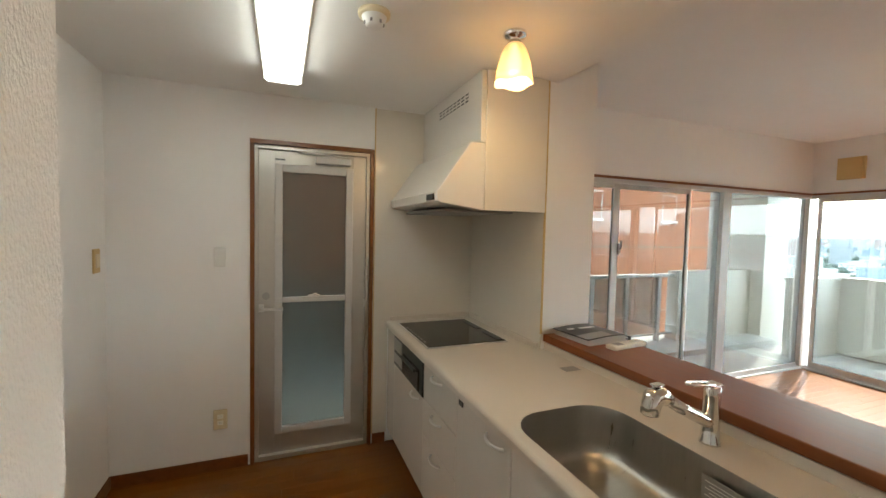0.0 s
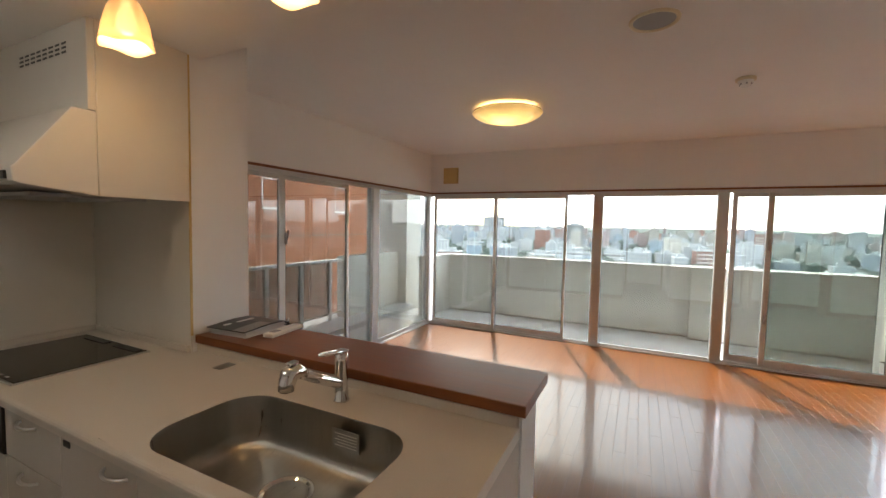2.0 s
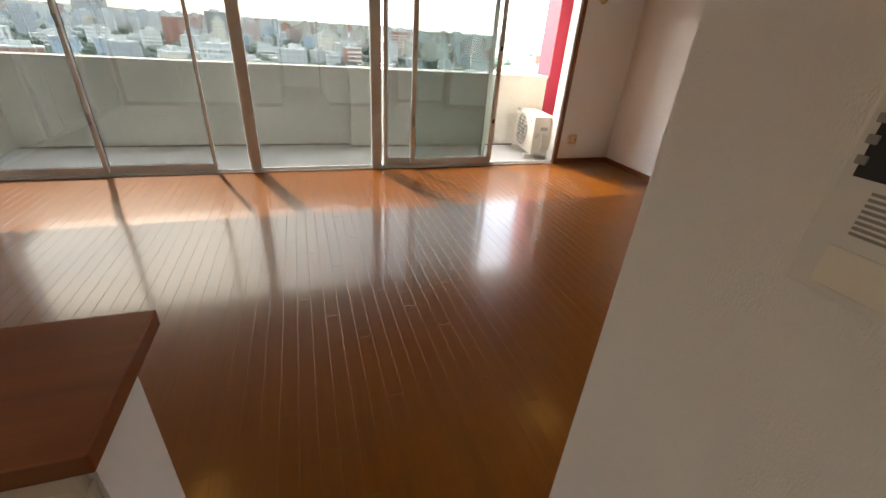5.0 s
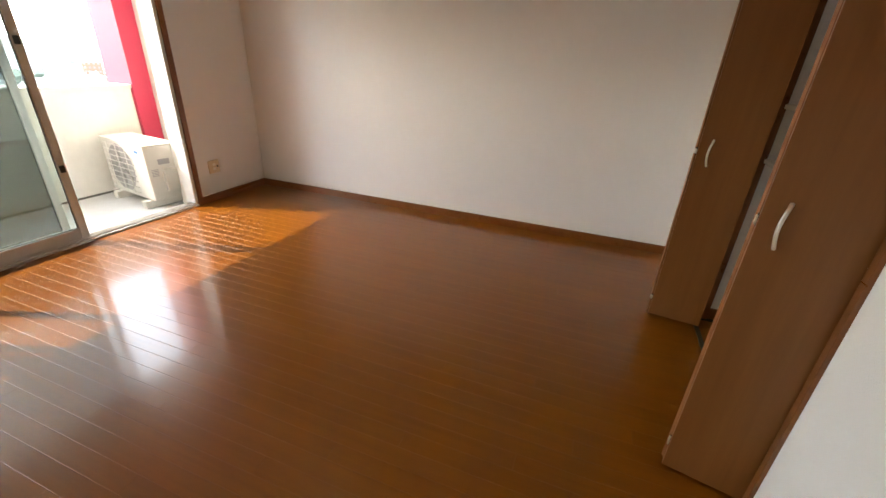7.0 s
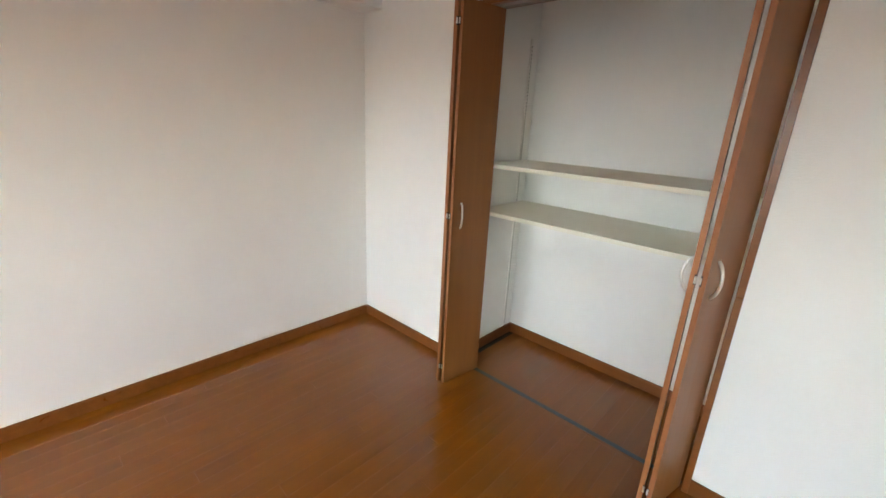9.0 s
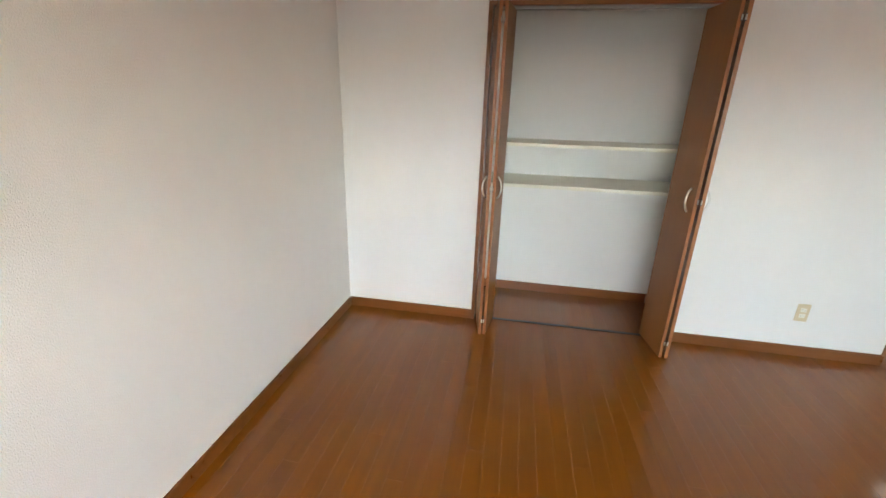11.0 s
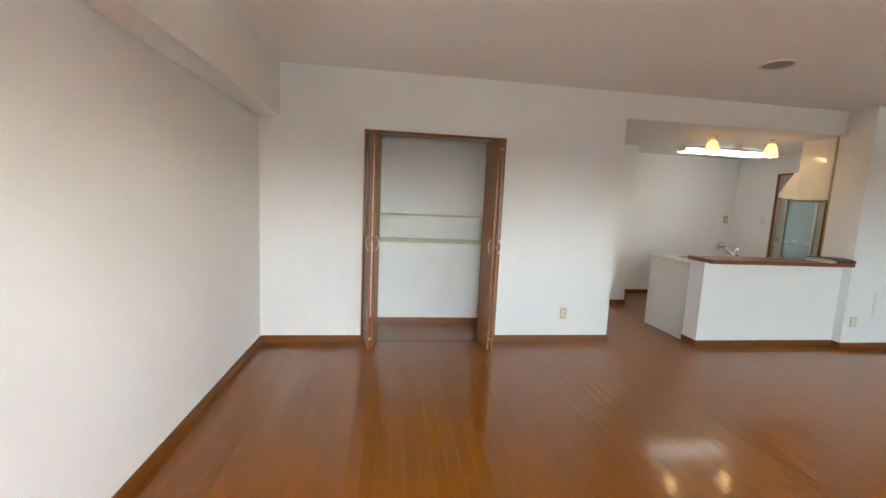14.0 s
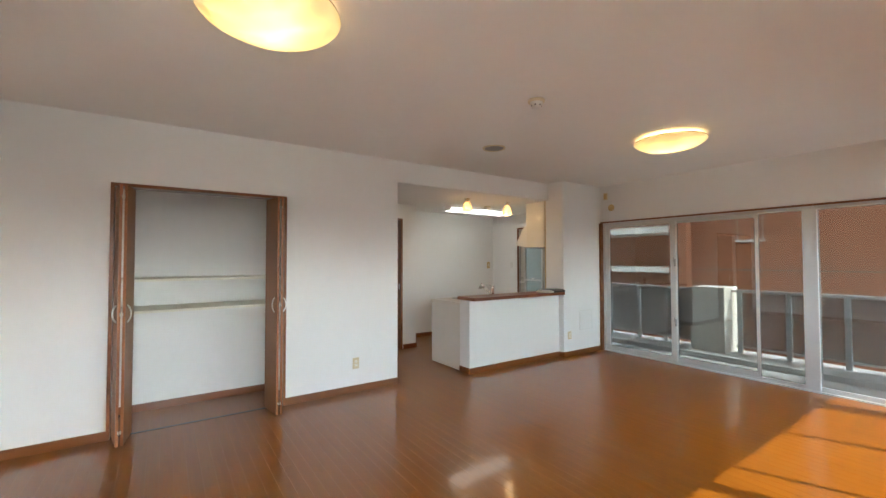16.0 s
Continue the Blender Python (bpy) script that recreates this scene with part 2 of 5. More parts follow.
sn, sl = M_SHADE.node_tree.nodes, M_SHADE.node_tree.links
sp = sn["Principled BSDF"]
sp.inputs["Base Color"].default_value, sp.inputs["Roughness"].default_value = (0.92, 0.76, 0.55, 1), 0.3
sp.inputs["Emission Color"].default_value, sp.inputs["Emission Strength"].default_value = (1.0, 0.74, 0.44, 1), 0.014
s_tr, s_mx = sn.new("ShaderNodeBsdfTransparent"), sn.new("ShaderNodeMixShader")
s_tr.inputs["Color"].default_value = (1.0, 0.92, 0.78, 1)
s_mx.inputs[0].default_value = 0.45
sl.new(sp.outputs[0], s_mx.inputs[1]), sl.new(s_tr.outputs[0], s_mx.inputs[2])
sl.new(s_mx.outputs[0], sn["Material Output"].inputs[0])


# ---------------------------------------------------------------- mesh helpers
def box(bm, x0, x1, y0, y1, z0, z1, r=0.0, seg=2):
    """Adds a block, with rounded edges if r is given."""
    vs = [bm.verts.new((x, y, z)) for x in (x0, x1) for y in (y0, y1) for z in (z0, z1)]
    fs = [bm.faces.new([vs[i] for i in q]) for q in ((0, 1, 3, 2), (4, 6, 7, 5), (0, 4, 5, 1), (2, 3, 7, 6), (0, 2, 6, 4), (1, 5, 7, 3))]
    if r:
        es = list({e for f in fs for e in f.edges})
        bmesh.ops.bevel(bm, geom=es, offset=r, segments=seg, affect="EDGES", profile=0.5)
    return bm


def blk(*a, **k):
    return box(bmesh.new(), *a, **k)


def prism(bm, pts, a, b, axis=1, r=0.0):
    """Adds a profile of 2D points, pulled from a to b along an axis (the other two axes take the points in order)."""
    def at(p, h):
        q = list(p)
        q.insert(axis, h)
        return q
    lo, hi = [bm.verts.new(at(p, a)) for p in pts], [bm.verts.new(at(p, b)) for p in pts]
    n = len(pts)
    fs = [bm.faces.new(lo), bm.faces.new(hi[::-1])] + [bm.faces.new((lo[i], hi[i], hi[(i + 1) % n], lo[(i + 1) % n])) for i in range(n)]
    bmesh.ops.recalc_face_normals(bm, faces=fs)
    if r:
        bmesh.ops.bevel(bm, geom=list({e for f in fs for e in f.edges}), offset=r, segments=2, affect="EDGES", profile=0.5)
    return bm


def lathe(bm, prof, seg=32, o=(0, 0, 0), close=False):
    """Turns a profile of (radius, height) round the z axis at o."""
    rings = []
    for r, z in prof:
        if r < 1e-5:
            rings.append([bm.verts.new((o[0], o[1], o[2] + z))])
        else:
            rings.append([bm.verts.new((o[0] + r * math.cos(2 * math.pi * i / seg), o[1] + r * math.sin(2 * math.pi * i / seg), o[2] + z)) for i in range(seg)])
    for p, q in zip(rings, rings[1:]):
        for i in range(seg):
            j = (i + 1) % seg
            if len(p) == 1 and len(q) > 1:
                bm.faces.new((p[0], q[i], q[j]))
            elif len(q) == 1 and len(p) > 1:
                bm.faces.new((p[i], q[0], p[j]))
            elif len(p) > 1:
                bm.faces.new((p[i], q[i], q[j], p[j]))
    bmesh.ops.recalc_face_normals(bm, faces=bm.faces[:])
    for f in bm.faces:
        f.smooth = True
    return bm


def tube(bm, pts, r, seg=10, radii=None):
    """Sweeps a round bar along points."""
    pts = [Vector(p) for p in pts]
    rings, up = [], None
    for i, p in enumerate(pts):
        d = (pts[min(i + 1, len(pts) - 1)] - pts[max(i - 1, 0)]).normalized()
        if up is None:
            up = d.orthogonal().normalized()
        up = (up - d * up.dot(d)).normalized()
        side = d.cross(up)
        rr = radii[i] if radii else r
        rings.append([bm.verts.new(p + rr * (math.cos(2 * math.pi * k / seg) * up + math.sin(2 * math.pi * k / seg) * side)) for k in range(seg)])
    fs = []
    for a, b in zip(rings, rings[1:]):
        fs += [bm.faces.new((a[k], a[(k + 1) % seg], b[(k + 1) % seg], b[k])) for k in range(seg)]
    for f in fs:
        f.smooth = True
    fs += [bm.faces.new(rings[0][::-1]), bm.faces.new(rings[-1])]
    bmesh.ops.recalc_face_normals(bm, faces=fs)
    return bm


def mesh_of(name, bm, material):
    me = bpy.data.meshes.new(name)
    bm.to_mesh(me)
    bm.free()
    for m in material if isinstance(material, (list, tuple)) else [material]:
        me.materials.append(m)
    return me


def solid(name, bm, material, label="", category="", kind="", group=""):
    """A top-level thing or a piece of the setting of one mesh."""
    return tagged(new(name, mesh_of(name, bm, material)), label, category, group, kind)


def thing(name, m, label, category, group=""):
    """An empty at a thing's base, to parent its parts."""
    ob = new(name)
    ob.empty_display_size = 0.05
    ob.matrix_basis = m
    return tagged(ob, label, category, group)


def part(name, bm, material, parent, label=""):
    ob = new(name, mesh_of(name, bm, material))
    ob.parent = parent
    return tagged(ob, label)


def boxes(*specs, r=0.0):
    bm = bmesh.new()
    for s in specs:
        box(bm, *s, r=r)
    return bm
# ---------------------------------------------------------------- the large structure
CEIL, KCEIL, SOUTH, NORTH, EAST, WEST, KN = 2.53, 2.28, -3.45, 3.45, 4.13, -2.26, 3.44
HEAD = 1.955
END = 0.01      # where the closet wall stops at the walk-through to the kitchen
PIL = 2.55      # the pillar's face towards the kitchen opening
HALL = -1.54    # the wall with the doorway to the hall


def wall(name, *specs, m=None, label="white embossed wallpaper wall"):
    return solid(name, boxes(*specs), m or M_WALL, label, "wall", "structure")


wall("wall_south", (-0.75, EAST + 0.12, SOUTH - 0.15, SOUTH, 0, CEIL))
wall("wall_west", (-0.10, 0, SOUTH, -2.51, 0, CEIL), (-0.10, 0, -2.51, -1.225, 1.985, CEIL), (-0.10, 0, -1.225, END, 0, CEIL))
wall("closet_wall", (-0.72, -0.60, SOUTH, -1.06, 0, CEIL), (-0.60, -0.10, -2.66, -2.53, 0, CEIL), (-0.60, -0.10, -1.19, -1.06, 0, CEIL),
     label="white papered inner walls of the closet")
wall("wall_intercom", (HALL - 0.12, -0.10, END - 0.12, END, 0, CEIL), label="white wallpaper wall with the intercom panel")
wall("wall_hall", (HALL - 0.12, HALL, 0.01, 0.10, 0, KCEIL), (HALL - 0.12, HALL, 0.90, 1.16, 0, KCEIL), (HALL - 0.12, HALL, 0.10, 0.90, 2.03, KCEIL),
     (WEST - 0.12, HALL - 0.12, 1.04, 1.16, 0, KCEIL), label="white papered wall with a doorway to the hall")
wall("hall_closing_wall", (-2.95, -2.85, -0.11, 1.16, 0, KCEIL), (-2.85, HALL - 0.12, -0.23, -0.11, 0, KCEIL), label="plain wall that closes the dark hall")
wall("wall_kitchen_west", (WEST - 0.12, WEST, 1.16, KN + 0.15, 0, KCEIL))
wall("wall_kitchen_north", (WEST, -1.548, KN, KN + 0.15, 0, KCEIL), (-1.548, -0.798, KN, KN + 0.15, 2.006, KCEIL), (-0.798, -0.065, KN, KN + 0.15, 0, KCEIL))
wall("pillar", (-0.060, 0.262, PIL, KN + 0.17, 0, CEIL), label="white papered pillar beside the kitchen counter")
wall("header_beam", (-0.10, 0, END, PIL, KCEIL, CEIL), (-0.10, -0.06, PIL, KN, KCEIL, CEIL), label="white papered beam over the kitchen opening")
wall("half_wall", (-0.02, 0.175, 0.905, PIL, 0, 0.892), label="white papered half wall under the serving ledge")
wall("wall_east", (EAST, EAST + 0.15, SOUTH, -2.605, 0, CEIL), (EAST, EAST + 0.15, -2.605, NORTH, HEAD + 0.012, CEIL))
wall("wall_north", (0.262, EAST + 0.15, NORTH, NORTH + 0.15, HEAD + 0.012, CEIL))
wall("south_beam", (0, EAST, SOUTH, -3.27, 2.07, CEIL), label="white papered ceiling beam along the wall")
solid("ceiling", blk(-0.12, EAST + 0.15, SOUTH - 0.15, NORTH + 0.15, CEIL, CEIL + 0.15), M_CEIL, "off-white papered living room ceiling", "ceiling", "structure")
solid("ceiling_kitchen", boxes((-2.95, -0.1, -0.23, KN + 0.15, KCEIL, KCEIL + 0.2)), M_CEIL, "lower off-white papered kitchen ceiling", "ceiling", "structure")
solid("ceiling_closet", boxes((-0.60, -0.1, -2.53, -1.19, CEIL - 0.05, CEIL)), M_CEIL, "ceiling inside the closet", "ceiling", "structure")
solid("floor", boxes((-2.95, EAST - 0.005, SOUTH - 0.1, NORTH + 0.14, -0.15, -0.006)), M_GAP, "dark underfloor below the boards", "floor", "structure")

# baseboards
def baseboard(name, *runs):
    bm = bmesh.new()
    for x0, x1, y0, y1 in runs:
        box(bm, x0, x1, y0, y1, 0.001, 0.062)
        d = 0.002
        box(bm, x0 + (d if x1 - x0 < 0.05 else 0), x1 - (d if x1 - x0 < 0.05 else 0), y0 + (d if y1 - y0 < 0.05 else 0), y1 - (d if y1 - y0 < 0.05 else 0), 0.062, 0.07)
    return solid(name, bm, M_TRIM, "reddish-brown wooden baseboard", "baseboard", "structure")


T = 0.011
baseboard("baseboard_south", (T, EAST, SOUTH, SOUTH + T))
baseboard("baseboard_east", (EAST - T, EAST, SOUTH + T, -2.645))
baseboard("baseboard_west", (0, T, SOUTH + T, -2.527), (0, T, -1.207, END))
baseboard("baseboard_intercom", (HALL, T, END, END + T))
baseboard("baseboard_closet", (-0.60, -0.60 + T, -2.53, -1.19), (-0.60 + T, -0.1, -2.53, -2.53 + T), (-0.60 + T, -0.1, -1.19 - T, -1.19))
baseboard("baseboard_half_wall", (0.175, 0.175 + T, 0.905 - T, PIL - T), (-0.02, 0.175, 0.905 - T, 0.905))
baseboard("baseboard_pillar", (0.175, 0.262 + T, PIL - T, PIL), (0.262, 0.262 + T, PIL, 3.40))
baseboard("baseboard_kitchen", (WEST, -1.56, KN - T, KN), (-0.788, -0.70, KN - T, KN), (WEST, WEST + T, 1.16, KN - T), (HALL, HALL + T, 0.93, 1.16 + T), (WEST + T, HALL, 1.16, 1.16 + T))

# ---------------------------------------------------------------- windows
def pane(name, axis, a0, a1, z0, z1, at, parent, inward, glass=None):
    """A sheet of glass, 5 mm thick; axis 0 runs along x, axis 1 along y; inward is the sign of the room's side."""
    bm = bmesh.new()
    lo, hi = at - 0.0025, at + 0.0025
    box(bm, *((a0, a1, lo, hi) if axis == 0 else (lo, hi, a0, a1)), z0, z1)
    bm.normal_update()
    n = 1 if axis == 0 else 0
    for f in bm.faces:
        f.material_index = 0 if f.normal[n] * inward > 0.5 else 1
    ob = part(name, bm, [glass or M_PANE, M_PANE_OUT], parent)
    ob.visible_shadow = False
    return ob


def bars(axis, at, depth, *specs):
    """Straight frame bars: (a0, a1, z0, z1) on a line through at."""
    bm = bmesh.new()
    for a0, a1, z0, z1 in specs:
        q = (a0, a1, at - depth / 2, at + depth / 2) if axis == 0 else (at - depth / 2, at + depth / 2, a0, a1)
        box(bm, *q, z0, z1, r=0.003, seg=1)
    return bm


def sash(axis, a0, a1, at, parent, inward, stile=0.035, z0=0.035, z1=HEAD - 0.035, bottom=0.055, glass=None):
    """One sliding glass leaf: two stiles, two rails and a pane."""
    s = part("sash", bars(axis, at, 0.03, (a0, a0 + stile, z0, z1), (a1 - stile, a1, z0, z1), (a0 + stile, a1 - stile, z0, z0 + bottom), (a0 + stile, a1 - stile, z1 - 0.04, z1)), M_ALU, parent, "silver aluminium sliding sash")
    pane("pane", axis, a0 + stile, a1 - stile, z0 + bottom, z1 - 0.04, at, s, inward, glass)
    part("gasket", bars(axis, at, 0.012, (a0 + stile, a0 + stile + 0.006, z0 + bottom, z1 - 0.04), (a1 - stile - 0.006, a1 - stile, z0 + bottom, z1 - 0.04), (a0 + stile, a1 - stile, z0 + bottom, z0 + bottom + 0.006)), M_BLACK, s, "black rubber gasket")
    return s


def window(name, axis, at, a0, a1, posts, inward, label):
    """An aluminium window frame with sill track, head and posts."""
    w = tagged(new(name), label, "window", "", "structure")
    w.empty_display_size = 0.05
    part("window_frame", bars(axis, at, 0.11, (a0, a1, HEAD - 0.035, HEAD), (a0, a0 + 0.03, 0.03, HEAD - 0.035), (a1 - 0.03, a1, 0.03, HEAD - 0.035)), M_ALU, w, "silver aluminium outer frame")
    bm = bars(axis, at, 0.12, (a0, a1, -0.04, 0.016))
    for k in (-0.035, -0.008, 0.02):
        q = (a0, a1, at + k, at + k + 0.004) if axis == 0 else (at + k, at + k + 0.004, a0, a1)
        box(bm, *q, 0.016, 0.03)
    part("sill_track", bm, M_ALU, w, "grooved aluminium floor track")
    for p0, p1 in posts:
        part("post", bars(axis, at, 0.10, (p0, p1, 0.0, HEAD - 0.035)), M_ALU, w, "thick aluminium post")
    return w


WE = window("window_1", 1, EAST + 0.055, -2.60, NORTH + 0.06, ((1.03, 1.13), (-0.275, -0.165)), -1, "floor-to-head aluminium sliding window, one leaf slid open")
s1 = sash(1, 2.42, 3.40, EAST + 0.035, WE, -1)
s2 = sash(1, 1.465, 2.455, EAST + 0.075, WE, -1, stile=0.03)
part("fixed_stile", bars(1, EAST + 0.075, 0.03, (1.13, 1.15, 0.03, HEAD - 0.035)), M_ALU, WE)
pane("pane", 1, 1.15, 1.465, 0.03, HEAD - 0.035, EAST + 0.06, WE, -1)
pane("pane", 1, -0.165, 1.03, 0.03, HEAD - 0.035, EAST + 0.055, WE, -1)
part("fixed_rail", bars(1, EAST + 0.055, 0.04, (-0.165, 1.03, 0.0, 0.04), (-0.165, 1.03, HEAD - 0.06, HEAD - 0.033)), M_ALU, WE)
s3 = sash(1, -1.68, -0.62, EAST + 0.030, WE, -1, stile=0.05, bottom=0.075, glass=M_PANE_LIGHT)
s4 = sash(1, -1.60, -0.31, EAST + 0.075, WE, -1, stile=0.045, bottom=0.075)
WN = window("window_2", 0, NORTH + 0.055, 0.30, EAST - 0.0, ((2.69, 2.81),), -1, "wide aluminium sliding window onto the side balcony")
n1 = sash(0, 0.33, 1.375, NORTH + 0.035, WN, -1, stile=0.07)
n2 = sash(0, 1.345, 2.29, NORTH + 0.06, WN, -1)
pane("pane", 0, 2.29, 2.69, 0.05, HEAD - 0.035, NORTH + 0.045, WN, -1)
part("fixed_rail", bars(0, NORTH + 0.045, 0.03, (2.34, 2.69, 0.0, 0.05), (2.81, 4.10, 0.0, 0.06)), M_ALU, WN)
pane("pane", 0, 2.81, 4.10, 0.06, HEAD - 0.035, NORTH + 0.045, WN, -1)
part("corner_post", boxes((EAST, EAST + 0.11, NORTH + 0.0, NORTH + 0.11, -0.03, HEAD), r=0.004), M_ALU, WE, "square aluminium corner post")


def crescent_lock(p, m, parent):
    bm = bmesh.new()
    box(bm, -0.012, 0.012, -0.018, 0.0, -0.05, 0.05, r=0.004)
    tube(bm, [(0, -0.018, 0.0), (0, -0.035, 0.01), (0, -0.04, 0.045), (0, -0.036, 0.075)], 0.007, 8)
    ob = part("crescent_lock", bm, M_GREY, parent, "grey metal crescent lock")
    ob.matrix_basis = pose(*p, 0, 0, m)
    return ob


for z in (0.55, 1.35):
    crescent_lock((EAST + 0.018, 2.437, z), -90, s1)
    crescent_lock((EAST + 0.014, -0.645, z), -90, s3)
    part("latch", blk(EAST + 0.002, EAST + 0.016, -1.665, -1.635, z - 0.025, z + 0.025, r=0.004), M_BLACK, s3, "small dark latch")
    crescent_lock((1.37, NORTH + 0.018, z), 0, n1)

# brown trim round the windows
solid("trim_east", boxes((EAST - 0.012, EAST, -2.645, NORTH - 0.012, HEAD, HEAD + 0.022), (EAST - 0.014, EAST + 0.12, -2.643, -2.602, 0.0, HEAD)), M_TRIM, "thin reddish-brown wooden window trim", "trim", "structure")
solid("trim_north", boxes((0.265, EAST - 0.012, NORTH - 0.012, NORTH, HEAD, HEAD + 0.022), (0.265, 0.298, NORTH - 0.05, NORTH + 0.12, 0.0, HEAD)), M_TRIM, "thin reddish-brown wooden window trim", "trim", "structure")

# ---------------------------------------------------------------- balconies and the building round them
BZ = -0.035
wall("parapet_east", (5.45, 5.63, -0.07, 3.73, BZ - 0.3, 0.94), (5.43, 5.65, -0.05, 3.71, 0.94, 0.975), m=M_CONC, label="cream painted concrete balcony parapet")
wall("parapet_south", (5.31, 5.63, -3.02, -0.07, BZ - 0.3, 0.95), (5.29, 5.65, -3.02, -0.05, 0.95, 0.985), m=M_CONC, label="thicker cream concrete parapet")
wall("parapet_corner", (4.60, 5.63, 3.73, 3.90, BZ - 0.3, 0.94), (4.58, 5.65, 3.71, 3.92, 0.94, 0.975), m=M_CONC, label="cream concrete parapet return at the corner")
wall("exterior_column", (5.1, 5.63, 4.45, 5.30, -6, 2.5), m=M_CONC, label="cream painted concrete column outside")
wall("exterior_wall", (EAST + 0.152, EAST + 0.27, SOUTH - 0.15, -2.645, BZ, 2.5), (EAST + 0.27, 5.27, SOUTH - 0.15, -3.22, BZ, 2.5), m=M_CONC, label="cream rendered outer wall of the balcony")
solid("red_column", boxes((5.27, 5.63, -3.30, -3.022, -6, 2.5)), M_RED, "crimson painted concrete column", "column", "structure")
solid("balcony_floor", boxes((EAST + 0.116, 5.45, -3.3, 3.9, BZ - 0.2, BZ), (-3.2, EAST + 0.116, NORTH + 0.15, 4.25, BZ - 0.2, BZ), (EAST + 0.116, 5.1, 3.9, 4.25, BZ - 0.2, BZ), (-3.2, 5.1, 4.25, 4.95, BZ - 0.2, 0.04)), M_BALF, "grey cement balcony floor", "floor", "structure")
solid("balcony_soffit", boxes((EAST + 0.15, 5.49, SOUTH - 0.2, 4.95, 2.47, 2.62), (-3.2, EAST + 0.15, NORTH + 0.15, 4.95, 2.47, 2.62)), M_CONC, "cream painted underside of the balcony above", "ceiling", "structure")
# Thin dark strip along the foot of both parapets.
solid("parapet_foot_strip", boxes((5.29, 5.308, -3.0, -0.05, BZ, BZ + 0.015), (5.43, 5.448, -0.05, 3.71, BZ, BZ + 0.015)), M_DARKLINE, "thin dark strip at the parapet's foot", "trim", "structure")
# Unseen blocks for the building's other storeys, added to keep sky off the wing.
wall("sky_block_above", (-9, 5.45, SOUTH - 9, 4.9, 2.70, 14), m=M_CONC, label="unseen block for the storeys above, added to shade the wing")
wall("sky_block_below", (-9, 5.45, SOUTH - 9, 4.9, -38, -0.32), m=M_CONC, label="unseen block for the storeys below, added to shade the wing")


# ---------------------------------------------------------------- kitchen
def bar_handle(length=0.12, out=0.028, r=0.0055, flat=0.8):
    """A bowed metal pull along y that stands out towards -x; its middle is the origin."""
    n = 14
    pts = []
    for i in range(n + 1):
        u = i / n
        pts.append((-out * math.sin(math.pi * u) ** 0.6 + 0.001, (u - 0.5) * length, 0))
    return tube(bmesh.new(), pts, r, 10)


CF = -0.685     # plane of the cabinet fronts
CB = -0.02      # back of the worktop
CZ = 0.85


def cabinet(y0, y1, label, fronts, handles):
    """A base unit: carcass, plinth, fronts (z0, z1) and handles (y, z)."""
    c = thing("base_cabinet", pose(0, (y0 + y1) / 2, 0), label, "cabinet", "kitchen base cabinets")
    h = (y1 - y0) / 2
    part("body", blk(CF + 0.02, CB - 0.02, -h, h, 0.09, 0.62 if y0 < 1.9 else 0.80), M_CAB, c)
    part("plinth", blk(CF + 0.07, CB - 0.05, -h, h, 0.0, 0.09), M_GREY, c, "recessed grey plinth")
    doors = [part("front", blk(CF, CF + 0.018, -h + 0.0015, h - 0.0015, z0, z1, r=0.002), M_CAB, c, "glossy cream front panel") for z0, z1 in fronts]
    for i, (y, z) in enumerate(handles):
        hd = part("handle", bar_handle(), M_SATIN, doors[i], "bowed satin metal handle")
        hd.matrix_basis = pose(CF, y - (y0 + y1) / 2, z)
    return c


cabinet(0.93, 1.36, "cream base cabinet with a door under the sink", [(0.10, 0.808)], [(1.259, 0.765)])
cabinet(1.36, 1.81, "cream base cabinet with a door under the sink", [(0.10, 0.808)], [(1.461, 0.765)])
cb = cabinet(1.81, 2.246, "cream base cabinet with a single door", [(0.10, 0.808)], [(1.915, 0.765)])
part("lock_plate", blk(CF - 0.004, CF, 0.15, 0.19, 0.77, 0.79, r=0.001), M_BLACK, cb, "small black catch")
cabinet(2.246, 2.67, "cream drawer unit with three drawers", [(0.62, 0.808), (0.425, 0.617), (0.10, 0.422)], [(2.475, 0.775), (2.475, 0.58), (2.475, 0.385)])
gc = cabinet(2.67, 3.25, "cream cabinet with a black fish grill above a drawer", [(0.10, 0.605)], [(2.80, 0.578)])
part("grill_front", blk(CF - 0.006, CF + 0.018, -0.285, 0.285, 0.612, 0.812, r=0.006), M_BLACK, gc, "glossy black grill front")
part("grill_door", blk(CF - 0.016, CF - 0.006, -0.24, 0.06, 0.63, 0.745, r=0.004), M_HOB, gc, "dark glass grill door")
part("grill_handle", blk(CF - 0.035, CF - 0.016, -0.22, 0.04, 0.725, 0.742, r=0.006), M_BLACK, gc)
part("grill_panel", blk(CF - 0.011, CF - 0.006, 0.09, 0.27, 0.64, 0.79, r=0.003), M_GREY, gc, "control panel")
for i in range(4):
    part("button", blk(CF - 0.015, CF - 0.011, 0.11 + i * 0.036, 0.133 + i * 0.036, 0.70, 0.72, r=0.002), M_BLACK, gc)
cabinet(3.25, KN - 0.004, "narrow cream filler cabinet by the wall", [(0.10, 0.808)], [])
solid("end_panel", blk(CF + 0.005, CB, 0.912, 0.929, 0.0, 0.81, r=0.001), M_CAB, "cream side panel closing the counter's end", "panel")

# worktop with a cut-out for the sink
SX0, SX1, SY0, SY1, SR = -0.652, -0.234, 1.168, 1.905, 0.13


